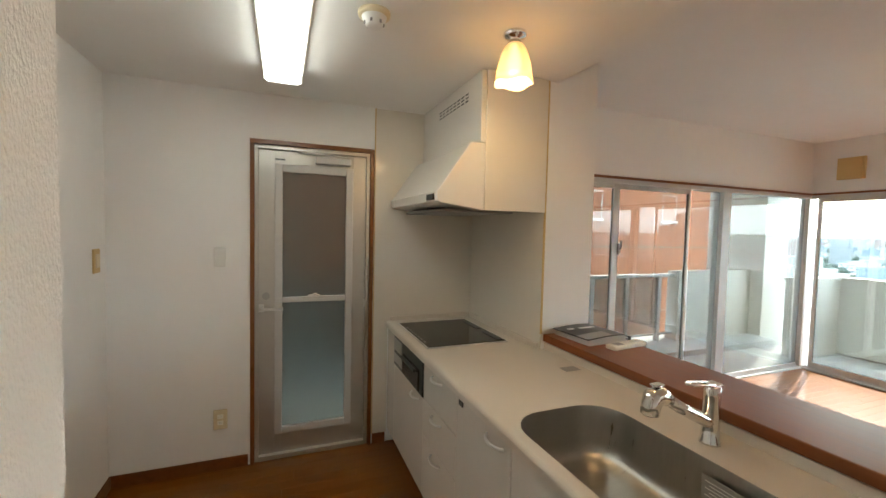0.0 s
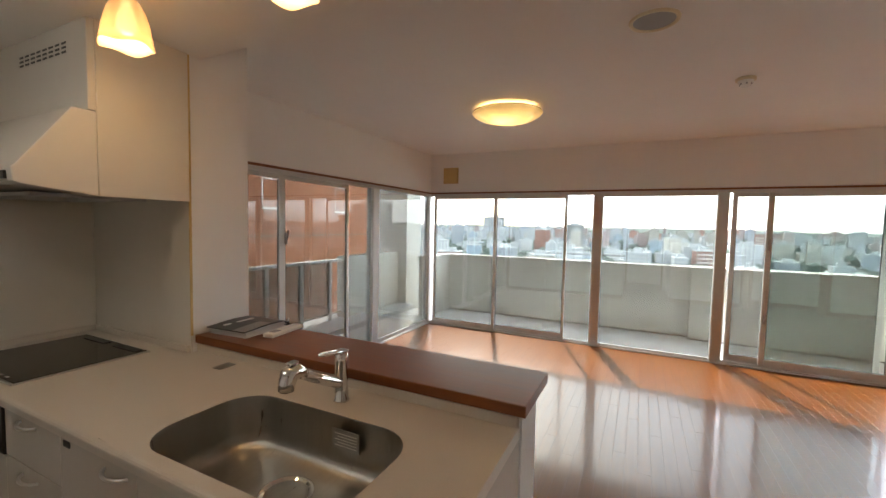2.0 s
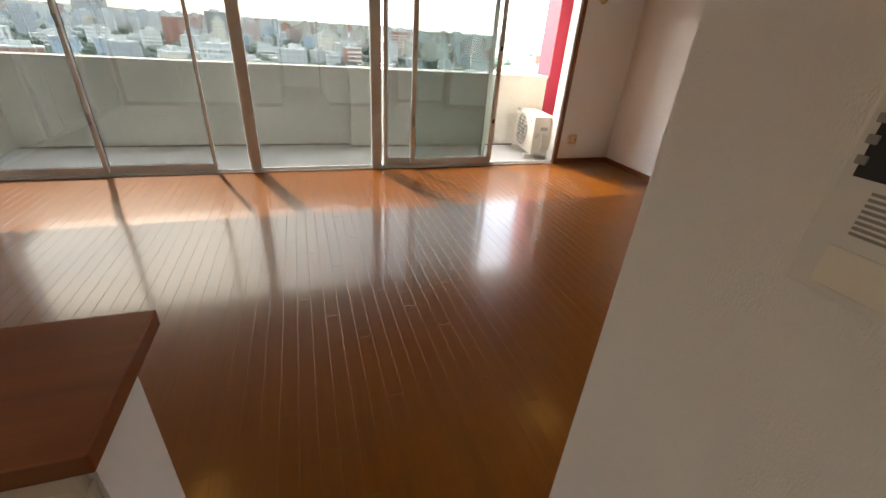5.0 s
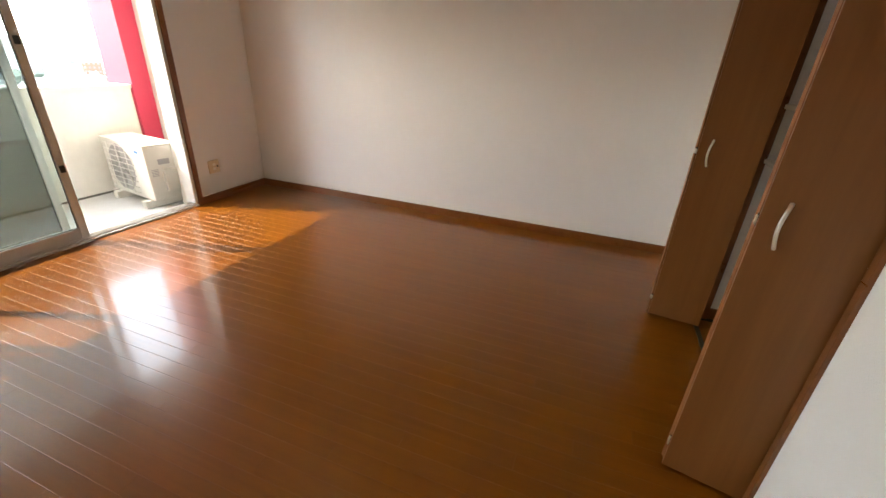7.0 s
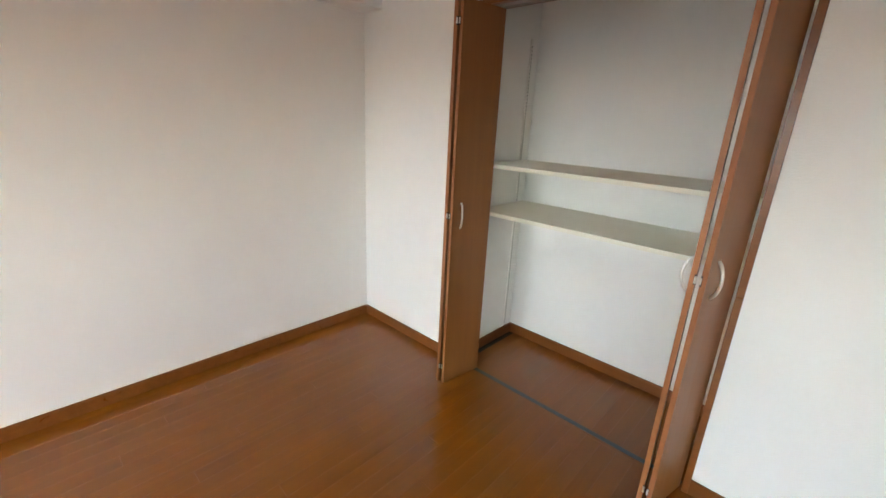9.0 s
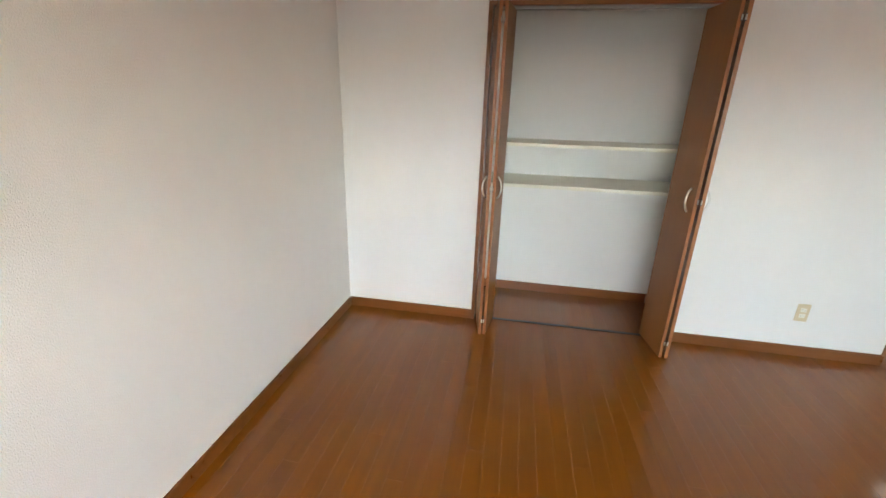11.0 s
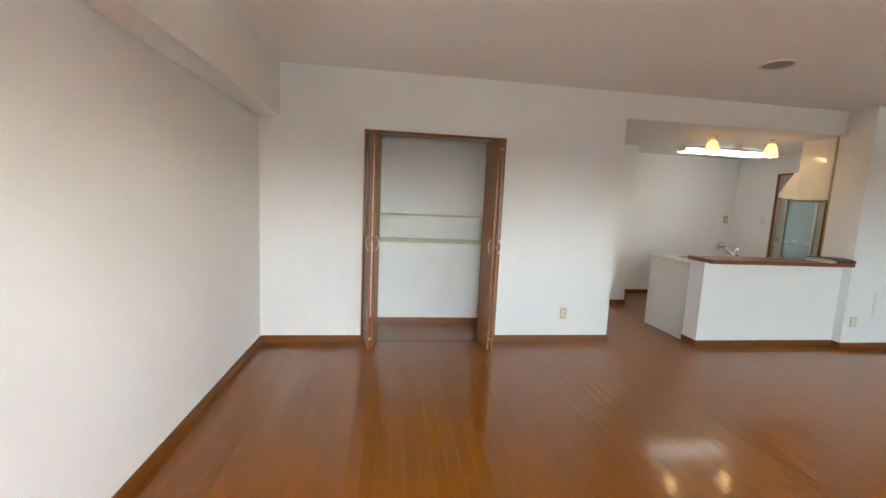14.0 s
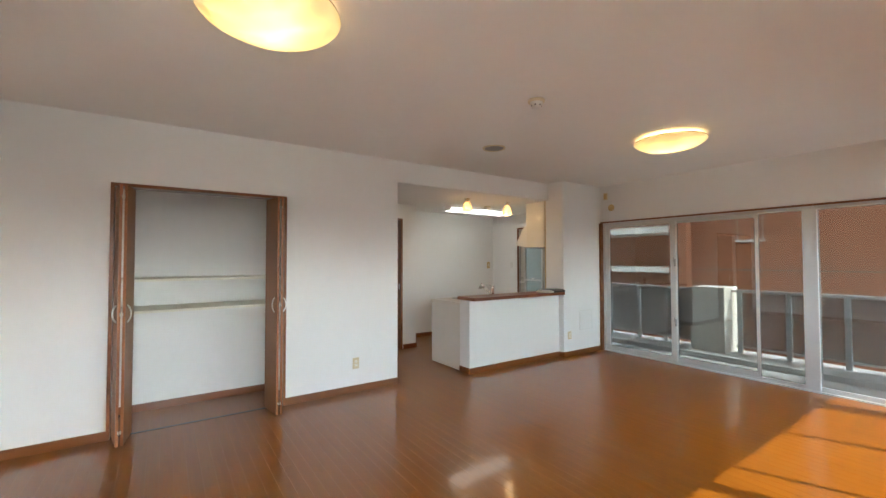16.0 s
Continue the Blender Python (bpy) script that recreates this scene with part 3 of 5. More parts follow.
def rounded(x0, x1, y0, y1, r, seg=8):
    pts = []
    for cx, cy, a in ((x1 - r, y1 - r, 0), (x0 + r, y1 - r, 90), (x0 + r, y0 + r, 180), (x1 - r, y0 + r, 270)):
        for i in range(seg + 1):
            t = radians(a + 90 * i / seg)
            pts.append((cx + r * math.cos(t), cy + r * math.sin(t)))
    return pts


def ring_plate(bm, outer, inner, z0, z1):
    """A plate between two outlines of equal point count."""
    n = len(inner)
    lay = [[bm.verts.new((x, y, z)) for x, y in o] for z in (z0, z1) for o in (outer, inner)]
    for i in range(n):
        j = (i + 1) % n
        bm.faces.new((lay[2][i], lay[2][j], lay[3][j], lay[3][i]))
        bm.faces.new((lay[0][j], lay[0][i], lay[1][i], lay[1][j]))
        bm.faces.new((lay[0][i], lay[0][j], lay[2][j], lay[2][i]))
        bm.faces.new((lay[1][j], lay[1][i], lay[3][i], lay[3][j]))
    bmesh.ops.recalc_face_normals(bm, faces=bm.faces[:])


def on_rect(p, c, x0, x1, y0, y1):
    """The place where the ray from c through p leaves a rectangle."""
    dx, dy = p[0] - c[0], p[1] - c[1]
    s = min(((x1 if dx > 0 else x0) - c[0]) / dx if abs(dx) > 1e-9 else 1e9, ((y1 if dy > 0 else y0) - c[1]) / dy if abs(dy) > 1e-9 else 1e9)
    return c[0] + dx * s, c[1] + dy * s


WX0, WX1 = -0.700, CB
inner = rounded(SX0, SX1, SY0, SY1, SR)
mid = ((SX0 + SX1) / 2, (SY0 + SY1) / 2)
YA, YB = SY0 - 0.10, SY1 + 0.10
bm = bmesh.new()
ring_plate(bm, [on_rect(p, mid, WX0 + 0.012, WX1, YA, YB) for p in inner], inner, CZ - 0.04, CZ)
for y0, y1 in ((0.912, YA), (YB, KN - 0.002)):
    box(bm, WX0 + 0.012, WX1, y0, y1, CZ - 0.04, CZ)
top = thing("worktop", pose(0, 0, 0), "speckled beige artificial stone worktop with a rounded front", "worktop")
part("slab", bm, M_COUNTER, top)
bm = bmesh.new()
prism(bm, [(WX0 + 0.012, CZ - 0.04), (WX0 + 0.012, CZ)] + [(WX0 + 0.012 - 0.016 * math.sin(radians(a)), CZ - 0.016 + 0.016 * math.cos(radians(a))) for a in (20, 45, 70, 90)] + [(WX0 - 0.004, CZ - 0.036), (WX0 + 0.002, CZ - 0.04)], 0.912, KN - 0.002, axis=1)
part("front_edge", bm, M_COUNTER, top)
part("upstand", boxes((CB - 0.018, CB, 0.915, PIL, CZ, 0.888), (-0.081, -0.064, PIL + 0.012, KN - 0.02, CZ, CZ + 0.03), (WX0 + 0.03, -0.064, KN - 0.02, KN - 0.004, CZ, CZ + 0.03), r=0.003), M_COUNTER, top, "low upstand along the back")

# steel sink
sink = thing("kitchen_sink", pose(mid[0], mid[1], CZ), "brushed stainless steel sink with rounded corners", "sink")
bm = bmesh.new()
rows = []
for k, (inset, z, r) in enumerate(((0.0, -0.002, SR), (0.002, -0.01, SR), (0.006, -0.13, SR), (0.016, -0.165, SR - 0.005), (0.045, -0.185, SR - 0.02), (0.09, -0.189, SR - 0.05))):
    rows.append([bm.verts.new((x - mid[0], y - mid[1], z)) for x, y in rounded(SX0 + inset, SX1 - inset, SY0 + inset, SY1 - inset, r)])
for a, b in zip(rows, rows[1:]):
    for i in range(len(a)):
        j = (i + 1) % len(a)
        bm.faces.new((a[i], a[j], b[j], b[i])).smooth = True
bm.faces.new(rows[-1])
bmesh.ops.recalc_face_normals(bm, faces=bm.faces[:])
for f in bm.faces:
    f.normal_flip()
part("basin", bm, M_STEEL, sink)
bm = bmesh.new()
lathe(bm, [(0.085, -0.1885), (0.085, -0.183), (0.078, -0.181), (0.072, -0.184), (0.066, -0.187)], 36, (0.03, 0.0, 0))
part("drain_ring", bm, M_CHROME, sink, "chrome drain ring")
bm = bmesh.new()
lathe(bm, [(0.066, -0.1875), (0.062, -0.184), (0.050, -0.182), (0.02, -0.180), (0.0, -0.180)], 36, (0.03, 0.0, 0))
part("drain_cover", bm, M_STEEL, sink, "flat steel drain cover")
part("sticker", blk(0.184, 0.187, -0.16, -0.05, -0.10, -0.035), M_ALUD, sink, "grey instruction sticker")
for i in range(5):
    part("sticker_line", blk(0.1832, 0.1842, -0.15, -0.06 - 0.012 * (i % 2), -0.050 - i * 0.010, -0.047 - i * 0.010), M_WHITE, sink)

# faucet
fa = thing("kitchen_faucet", pose(-0.138, 1.552, CZ), "chrome single-lever faucet with a pull-out spray", "faucet")
bm = bmesh.new()
lathe(bm, [(0.0, 0), (0.030, 0), (0.030, 0.006), (0.026, 0.010), (0.0245, 0.06), (0.0235, 0.135), (0.0245, 0.140), (0.0245, 0.168), (0.021, 0.178), (0.0, 0.180)], 28)
part("body", bm, M_CHROME, fa)
part("spout", tube(bmesh.new(), [(0, 0, 0.062), (-0.03, 0, 0.075), (-0.11, 0, 0.115), (-0.19, 0, 0.160)], 0.017, 16, [0.020, 0.0195, 0.018, 0.0175]), M_CHROME, fa)
sh = part("spray_head", tube(bmesh.new(), [(-0.185, 0, 0.157), (-0.205, 0, 0.170), (-0.226, 0, 0.180), (-0.246, 0, 0.176), (-0.255, 0, 0.152), (-0.257, 0, 0.128)], 0.02, 16, [0.019, 0.023, 0.027, 0.029, 0.027, 0.025]), M_CHROME, fa)
part("spray_face", lathe(bmesh.new(), [(0.0, 0.1265), (0.021, 0.1265), (0.021, 0.129)], 20, (-0.257, 0, 0)), M_BLACK, sh, "dark spray plate")
part("spray_lever", blk(-0.250, -0.215, -0.012, 0.012, 0.206, 0.213, r=0.003), M_CHROME, sh)
bm = bmesh.new()
tube(bm, [(0.0, 0.014, 0.182), (-0.05, 0.015, 0.190), (-0.10, 0.013, 0.196), (-0.115, 0.0, 0.198), (-0.10, -0.013, 0.196), (-0.05, -0.015, 0.190), (0.0, -0.014, 0.182)], 0.005, 8)
box(bm, -0.022, 0.022, -0.02, 0.02, 0.176, 0.188, r=0.005)
part("lever", bm, M_CHROME, fa, "open loop lever")
solid("counter_plate", blk(-0.155, -0.075, 2.21, 2.262, CZ, CZ + 0.0015), M_ALUD, "thin grey metal plate on the worktop", "plate")

# hob
hob = thing("induction_hob", pose(-0.405, 3.018, CZ), "black glass induction hob with a metal rim", "hob")
part("rim", blk(-0.245, 0.245, -0.297, 0.297, 0.0, 0.007, r=0.003), M_SATIN, hob, "thin metal rim")
part("glass", blk(-0.236, 0.236, -0.288, 0.288, 0.007, 0.0095, r=0.001), M_HOB, hob, "smoked black glass top")
for y in (-0.16, 0.12):
    part("exhaust_grid", blk(0.19, 0.225, y - 0.11, y + 0.09, 0.0095, 0.013, r=0.002), M_BLACK, hob, "black exhaust grid")
for i in range(7):
    part("key", blk(-0.226, -0.216, -0.2 + i * 0.055, -0.17 + i * 0.055, 0.0095, 0.0102), M_GREY, hob)

# wall panels round the hob
solid("kitchen_panel_north", blk(-0.788, -0.0655, KN - 0.005, KN, CZ, KCEIL - 0.002), M_PANEL, "glossy cream wall panel behind the hob", "panel", "structure")
solid("kitchen_panel_low", blk(-0.788, -0.69, KN - 0.005, KN, 0.07, CZ), M_PANEL, "glossy cream wall panel strip beside the cabinet", "panel", "structure")
solid("kitchen_panel_east", blk(-0.066, -0.0605, PIL - 0.002, KN - 0.005, CZ, KCEIL - 0.002), M_PANEL, "glossy cream wall panel on the pillar", "panel", "structure")
solid("panel_trim", boxes((-0.068, -0.0585, PIL - 0.008, PIL - 0.001, 0.933, KCEIL - 0.002), (-0.794, -0.788, KN - 0.007, KN, 0.07, KCEIL - 0.002)), M_TAN, "thin tan edge strip of the panels", "trim", "structure")

# range hood: upper cover, sloped canopy and side panel
hood = thing("range_hood", pose(0, 0, 0), "cream enamel range hood with a sloped canopy", "range hood")
HY0, HY1 = 2.545, KN - 0.006
part("upper_cover", blk(-0.455, -0.41, HY0 + 0.002, HY1, 1.925, KCEIL - 0.002, r=0.003), M_HOOD, hood)
bm = bmesh.new()
prism(bm, [(-0.067, 1.60), (-0.067, 1.92), (-0.505, 1.922), (-0.668, 1.685), (-0.680, 1.672), (-0.676, 1.625), (-0.655, 1.617), (-0.43, 1.588)], HY0 + 0.004, HY1, axis=1, r=0.004)
part("canopy", bm, M_HOOD, hood)
part("filter", blk(-0.60, -0.20, HY0 + 0.10, HY1 - 0.10, 1.580, 1.596, r=0.003), M_GREY, hood, "grey grease filter")
part("control", blk(-0.686, -0.674, HY0 + 0.045, HY0 + 0.145, 1.632, 1.662, r=0.003), M_BLACK, hood, "black control window")
part("side_panel", blk(-0.431, -0.072, HY0 - 0.012, HY0 + 0.002, 1.587, KCEIL - 0.002, r=0.002), M_PANEL, hood, "glossy cream side panel")
for i in range(8):
    for k in range(3):
        part("vent_slot", blk(-0.4565, -0.4545, HY0 + 0.16 + i * 0.055, HY0 + 0.195 + i * 0.055, 2.165 + k * 0.018, 2.173 + k * 0.018), M_BLACK, hood)

# serving ledge
solid("serving_ledge", blk(-0.048, 0.292, 0.888, PIL - 0.003, 0.893, 0.933, r=0.004, seg=3), M_LEDGE, "reddish-brown varnished wooden serving ledge", "ledge")
bk = thing("document_folder", pose(0.155, 2.41, 0.933, 0, 0, 4), "black and grey document folder with papers on the ledge", "folder")
for i in range(6):
    d = 0.004 * (i % 3)
    part("page_block", blk(-0.138 + d, 0.128 - d, -0.128 + d, 0.118, 0.001 + i * 0.005, 0.0055 + i * 0.005, r=0.0012), M_PAPER, bk, "stack of white pages")
bm = bmesh.new()
prism(bm, [(-0.15, 0.030), (-0.05, 0.036), (0.02, 0.038), (0.10, 0.035), (0.145, 0.022), (0.149, 0.002), (0.152, 0.002), (0.149, 0.026), (0.10, 0.040), (0.02, 0.043), (-0.05, 0.041), (-0.15, 0.034)], -0.13, 0.125, axis=1, r=0.001)
part("cover", bm, M_BLACK, bk, "black plastic cover")
bm = bmesh.new()
prism(bm, [(-0.1515, 0.0345), (-0.05, 0.0415), (0.02, 0.0435), (0.02, 0.0445), (-0.05, 0.0425), (-0.1515, 0.0355)], -0.1305, -0.05, axis=1)
part("grey_band", bm, M_GREY, bk, "grey band on the cover")
part("paper_slip", blk(-0.04, 0.06, 0.03, 0.05, 0.0432, 0.0446), M_PAPER, bk)
part("paper_slip", blk(-0.11, -0.07, 0.045, 0.06, 0.0385, 0.0425), M_PAPER, bk)
rm = thing("remote_control", pose(0.20, 2.212, 0.933, 0, 0, 7), "cream plastic remote control lying on the ledge", "remote control")
part("body", blk(-0.115, 0.115, -0.03, 0.03, 0.0, 0.022, r=0.006), M_SHELF, rm)
part("display", blk(-0.085, -0.035, -0.018, 0.018, 0.022, 0.0228), M_GREY, rm, "small grey display")
for i in range(4):
    part("key", blk(-0.015 + i * 0.03, 0.003 + i * 0.03, -0.01, 0.01, 0.022, 0.024, r=0.001), M_WHITE, rm)

# ---------------------------------------------------------------- kitchen service door
DX0, DX1, DT = -1.548, -0.798, 2.006
solid("door_frame", boxes((DX0, DX0 + 0.024, KN - 0.012, KN + 0.13, 0, DT), (DX1 - 0.024, DX1, KN - 0.012, KN + 0.13, 0, DT), (DX0 + 0.024, DX1 - 0.024, KN - 0.012, KN + 0.13, DT - 0.026, DT)), M_TRIM, "reddish-brown wooden door frame", "door frame", "structure")
d1 = tagged(new("door_1"), "silver aluminium service door with frosted glass", "door", "", "structure")
a0, a1, yd = DX0 + 0.024, DX1 - 0.024, KN + 0.035
part("outer_frame", boxes((a0, a0 + 0.022, yd - 0.025, yd + 0.06, 0.0, DT - 0.026), (a1 - 0.022, a1, yd - 0.025, yd + 0.06, 0.0, DT - 0.026), (a0 + 0.022, a1 - 0.022, yd - 0.025, yd + 0.06, DT - 0.05, DT - 0.026), (a0 + 0.022, a1 - 0.022, yd - 0.03, yd + 0.06, 0.0, 0.03), r=0.002), M_DOORALU, d1)
g0, g1 = -1.365, -0.975
leaf = part("leaf", boxes((a0 + 0.022, g0 - 0.045, yd, yd + 0.035, 0.03, DT - 0.05), (g1 + 0.045, a1 - 0.022, yd, yd + 0.035, 0.03, DT - 0.05), (g0 - 0.045, g1 + 0.045, yd, yd + 0.035, 0.03, 0.155), (g0 - 0.045, g1 + 0.045, yd, yd + 0.035, 1.872, DT - 0.05), r=0.002), M_DOORALU, d1, "brushed aluminium door leaf")
part("lattice_frame", boxes((g0 - 0.045, g0, yd - 0.014, yd + 0.02, 0.155, 1.872), (g1, g1 + 0.045, yd - 0.014, yd + 0.02, 0.155, 1.872), (g0, g1, yd - 0.014, yd + 0.02, 0.155, 0.197), (g0, g1, yd - 0.014, yd + 0.02, 1.822, 1.872), (g0, g1, yd - 0.01, yd + 0.02, 1.0, 1.035), r=0.003), M_ALU, leaf, "raised silver window frame")
part("upper_glass", blk(g0, g1, yd + 0.004, yd + 0.009, 1.035, 1.822), M_FROST, leaf, "frosted pane")
part("lower_glass", blk(g0, g1, yd + 0.010, yd + 0.015, 0.197, 1.0), M_FROST, leaf, "frosted pane with wire")
part("sash_catch", boxes((-1.21, -1.14, yd - 0.022, yd - 0.008, 1.036, 1.047), (-1.18, -1.155, yd - 0.03, yd - 0.01, 1.045, 1.056), r=0.002), M_WHITE, leaf)
lv = part("lever_handle", tube(bmesh.new(), [(-1.49, yd, 0.97), (-1.49, yd - 0.045, 0.97), (-1.475, yd - 0.052, 0.97), (-1.36, yd - 0.052, 0.968)], 0.010, 10), M_SATIN, leaf, "satin lever handle")
part("rose", blk(-1.51, -1.47, yd - 0.008, yd, 0.945, 0.995, r=0.004), M_SATIN, lv)
part("keyhole", tube(bmesh.new(), [(-1.46, yd + 0.002, 1.046), (-1.46, yd - 0.016, 1.046)], 0.022, 20), M_ALUD, leaf, "round lock cylinder")
cl = part("door_closer", blk(-1.17, -0.95, yd - 0.05, yd - 0.002, 1.885, 1.93, r=0.006), M_ALU, d1, "door closer box")
part("closer_arm", tube(bmesh.new(), [(-0.98, yd - 0.03, 1.935), (-1.10, yd - 0.045, 1.945), (-1.28, yd - 0.02, 1.952)], 0.006, 8), M_SATIN, cl)
part("label_plate", blk(-1.41, -1.35, yd - 0.002, yd, 1.895, 1.905), M_BLACK, leaf)
part("hinge_block", blk(a1 - 0.03, a1 - 0.015, yd - 0.012, yd, 0.95, 1.0, r=0.002), M_SATIN, d1)


# ---------------------------------------------------------------- wall plates
def plate(name, m, w, h, d, label, category, material, bits=()):
    """A plate on a wall: local x runs along the wall, local -y stands out from it."""
    p = thing(name, m, label, category)
    part("cover_plate", blk(-w / 2, w / 2, -d, 0.0, -h / 2, h / 2, r=min(0.004, d / 2.2)), material, p)
    for nm, x0, x1, z0, z1, out, mm in bits:
        part(nm, blk(x0, x1, -d - out, -d + 0.001, z0, z1, r=min(0.0015, out / 2.2)), mm, p)
    return p


SLOTS = [("socket", -0.016, 0.016, 0.006, 0.032, 0.002, M_SHELF), ("socket", -0.016, 0.016, -0.032, -0.006, 0.002, M_SHELF)]
SLITS = [("slot", x, x + 0.002, z, z + 0.009, 0.0026, M_BLACK) for x in (-0.007, 0.004) for z in (0.015, -0.023)]
plate("wall_outlet", pose(0, -0.489, 0.30, 0, 0, 90), 0.070, 0.115, 0.009, "cream plastic double wall outlet", "outlet", M_CREAM, SLOTS + SLITS)
plate("wall_outlet", pose(-1.71, KN, 0.312, 0, 0, 0), 0.075, 0.12, 0.009, "yellowed plastic double wall outlet", "outlet", M_CREAM, SLOTS + SLITS)
plate("wall_outlet", pose(0.262, 2.67, 0.30, 0, 0, 90), 0.075, 0.11, 0.009, "cream plastic wall outlet on the pillar", "outlet", M_CREAM, SLOTS)
plate("wall_outlet", pose(EAST, -2.834, 0.325, 0, 0, -90), 0.12, 0.12, 0.009, "yellowed double-width wall outlet", "outlet", M_CREAM, SLOTS + [("antenna_socket", 0.03, 0.045, -0.008, 0.008, 0.003, M_BLACK)])
plate("light_switch", pose(-1.71, KN, 1.293, 0, 0, 0), 0.062, 0.115, 0.008, "white plastic light switch", "switch", M_WHITE, [("rocker", -0.022, 0.022, -0.045, 0.045, 0.004, M_WHITE)])
plate("call_switch", pose(WEST, 3.31, 1.285, 0, 0, 90), 0.075, 0.125, 0.010, "yellowed plastic switch plate", "switch", M_TAN, [("rocker", -0.02, 0.02, -0.035, 0.035, 0.005, M_CREAM)])
plate("access_hatch", pose(0.262, 3.045, 0.499, 0, 0, 90), 0.30, 0.285, 0.004, "flush white access hatch on the pillar", "hatch", M_WALL, [("hatch_rim", -0.15, 0.15, 0.135, 0.1425, 0.003, M_WHITE), ("hatch_rim", -0.15, 0.15, -0.1425, -0.135, 0.003, M_WHITE), ("hatch_rim", -0.15, -0.1425, -0.135, 0.135, 0.003, M_WHITE), ("hatch_rim", 0.1425, 0.15, -0.135, 0.135, 0.003, M_WHITE)])
plate("antenna_plate", pose(0.355, NORTH, 2.37, 0, 0, 0), 0.07, 0.11, 0.008, "yellowed plastic blank wall plate", "plate", M_CREAM, [("blank", -0.022, 0.022, -0.04, 0.04, 0.003, M_TAN)])
plate("air_vent", pose(EAST, 3.117, 2.215, 0, 0, -90), 0.225, 0.225, 0.035, "square tan plastic air vent", "vent", M_TAN, [("vent_cover", -0.095, 0.095, -0.095, 0.095, 0.012, M_TAN)])


def wall_disc(m, r, label, material):
    p = thing("sleeve_cap", m, label, "vent")
    part("cap", lathe(bmesh.new(), [(0.0, 0.022), (r * 0.8, 0.020), (r * 0.95, 0.014), (r, 0.0)], 32), material, p)
    part("cap_knob", lathe(bmesh.new(), [(0.0, 0.028), (r * 0.3, 0.026), (r * 0.35, 0.019)], 20), material, p)
    return p


wall_disc(pose(0.449, NORTH, 2.186, 90, 0, 0), 0.052, "round tan plastic pipe sleeve cap", M_TAN)
wall_disc(pose(EAST, -2.86, 1.924, 90, 0, -90), 0.05, "round tan plastic pipe sleeve cap", M_TAN)

# indoor air conditioner and its pipe
ai = thing("air_conditioner", pose(EAST, -2.25, 2.17), "white wall-mounted air conditioner above the window", "air conditioner")
bm = bmesh.new()
prism(bm, [(0, 0.0), (0, 0.27), (-0.16, 0.27), (-0.20, 0.24), (-0.205, 0.08), (-0.17, 0.02), (-0.10, 0.0)], -0.37, 0.37, axis=1, r=0.006)
part("body", bm, M_ACW, ai)
part("flap", blk(-0.19, -0.10, -0.33, 0.33, 0.003, 0.012, r=0.003), M_WHITE, ai)
part("pipe_cover", tube(bmesh.new(), [(-0.03, -0.36, 0.02), (-0.03, -0.43, -0.02), (-0.035, -0.48, -0.10), (-0.035, -0.49, -0.20), (-0.03, -0.55, -0.245), (-0.005, -0.58, -0.246)], 0.03, 14), M_ACW, ai, "white lagged pipe")

# intercom
ic = thing("intercom_panel", pose(-0.33, END, 1.362, 0, 0, 180), "white intercom monitor with a dark screen", "intercom")
part("housing", blk(-0.068, 0.068, -0.035, 0, -0.118, 0.118, r=0.006), M_WHITE, ic)
part("screen", blk(-0.052, 0.052, -0.0365, -0.034, 0.01, 0.085, r=0.001), M_SCREEN, ic, "dark glossy screen")
for i in range(3):
    for x in (-0.056, 0.048):
        part("key", blk(x, x + 0.010, -0.0385, -0.035, 0.022 + i * 0.02, 0.031 + i * 0.02, r=0.001), M_GREY, ic)
part("speaker_grid", boxes(*[(-0.03, 0.03, -0.036, -0.034, -0.045 + i * 0.006, -0.042 + i * 0.006) for i in range(8)]), M_GREY, ic, "speaker slots")
part("call_button", blk(-0.04, 0.035, -0.0375, -0.034, -0.105, -0.060, r=0.002), M_SHELF, ic)
part("lamp_window", blk(-0.05, -0.02, -0.0365, -0.034, 0.092, 0.110, r=0.001), M_PAPER, ic)

# hall doorway
solid("door_frame_hall", boxes((HALL - 0.13, HALL + 0.010, 0.885, 0.915, 0, 2.045), (HALL - 0.13, HALL + 0.010, 0.085, 0.115, 0, 2.045), (HALL - 0.13, HALL + 0.010, 0.115, 0.885, 2.018, 2.045)), M_TRIM, "dark reddish-brown door frame to the hall", "door frame", "structure")
part("strike_plate", blk(HALL - 0.06, HALL - 0.03, 0.8835, 0.8855, 0.93, 1.02), M_SATIN, bpy.data.objects["door_frame_hall"])

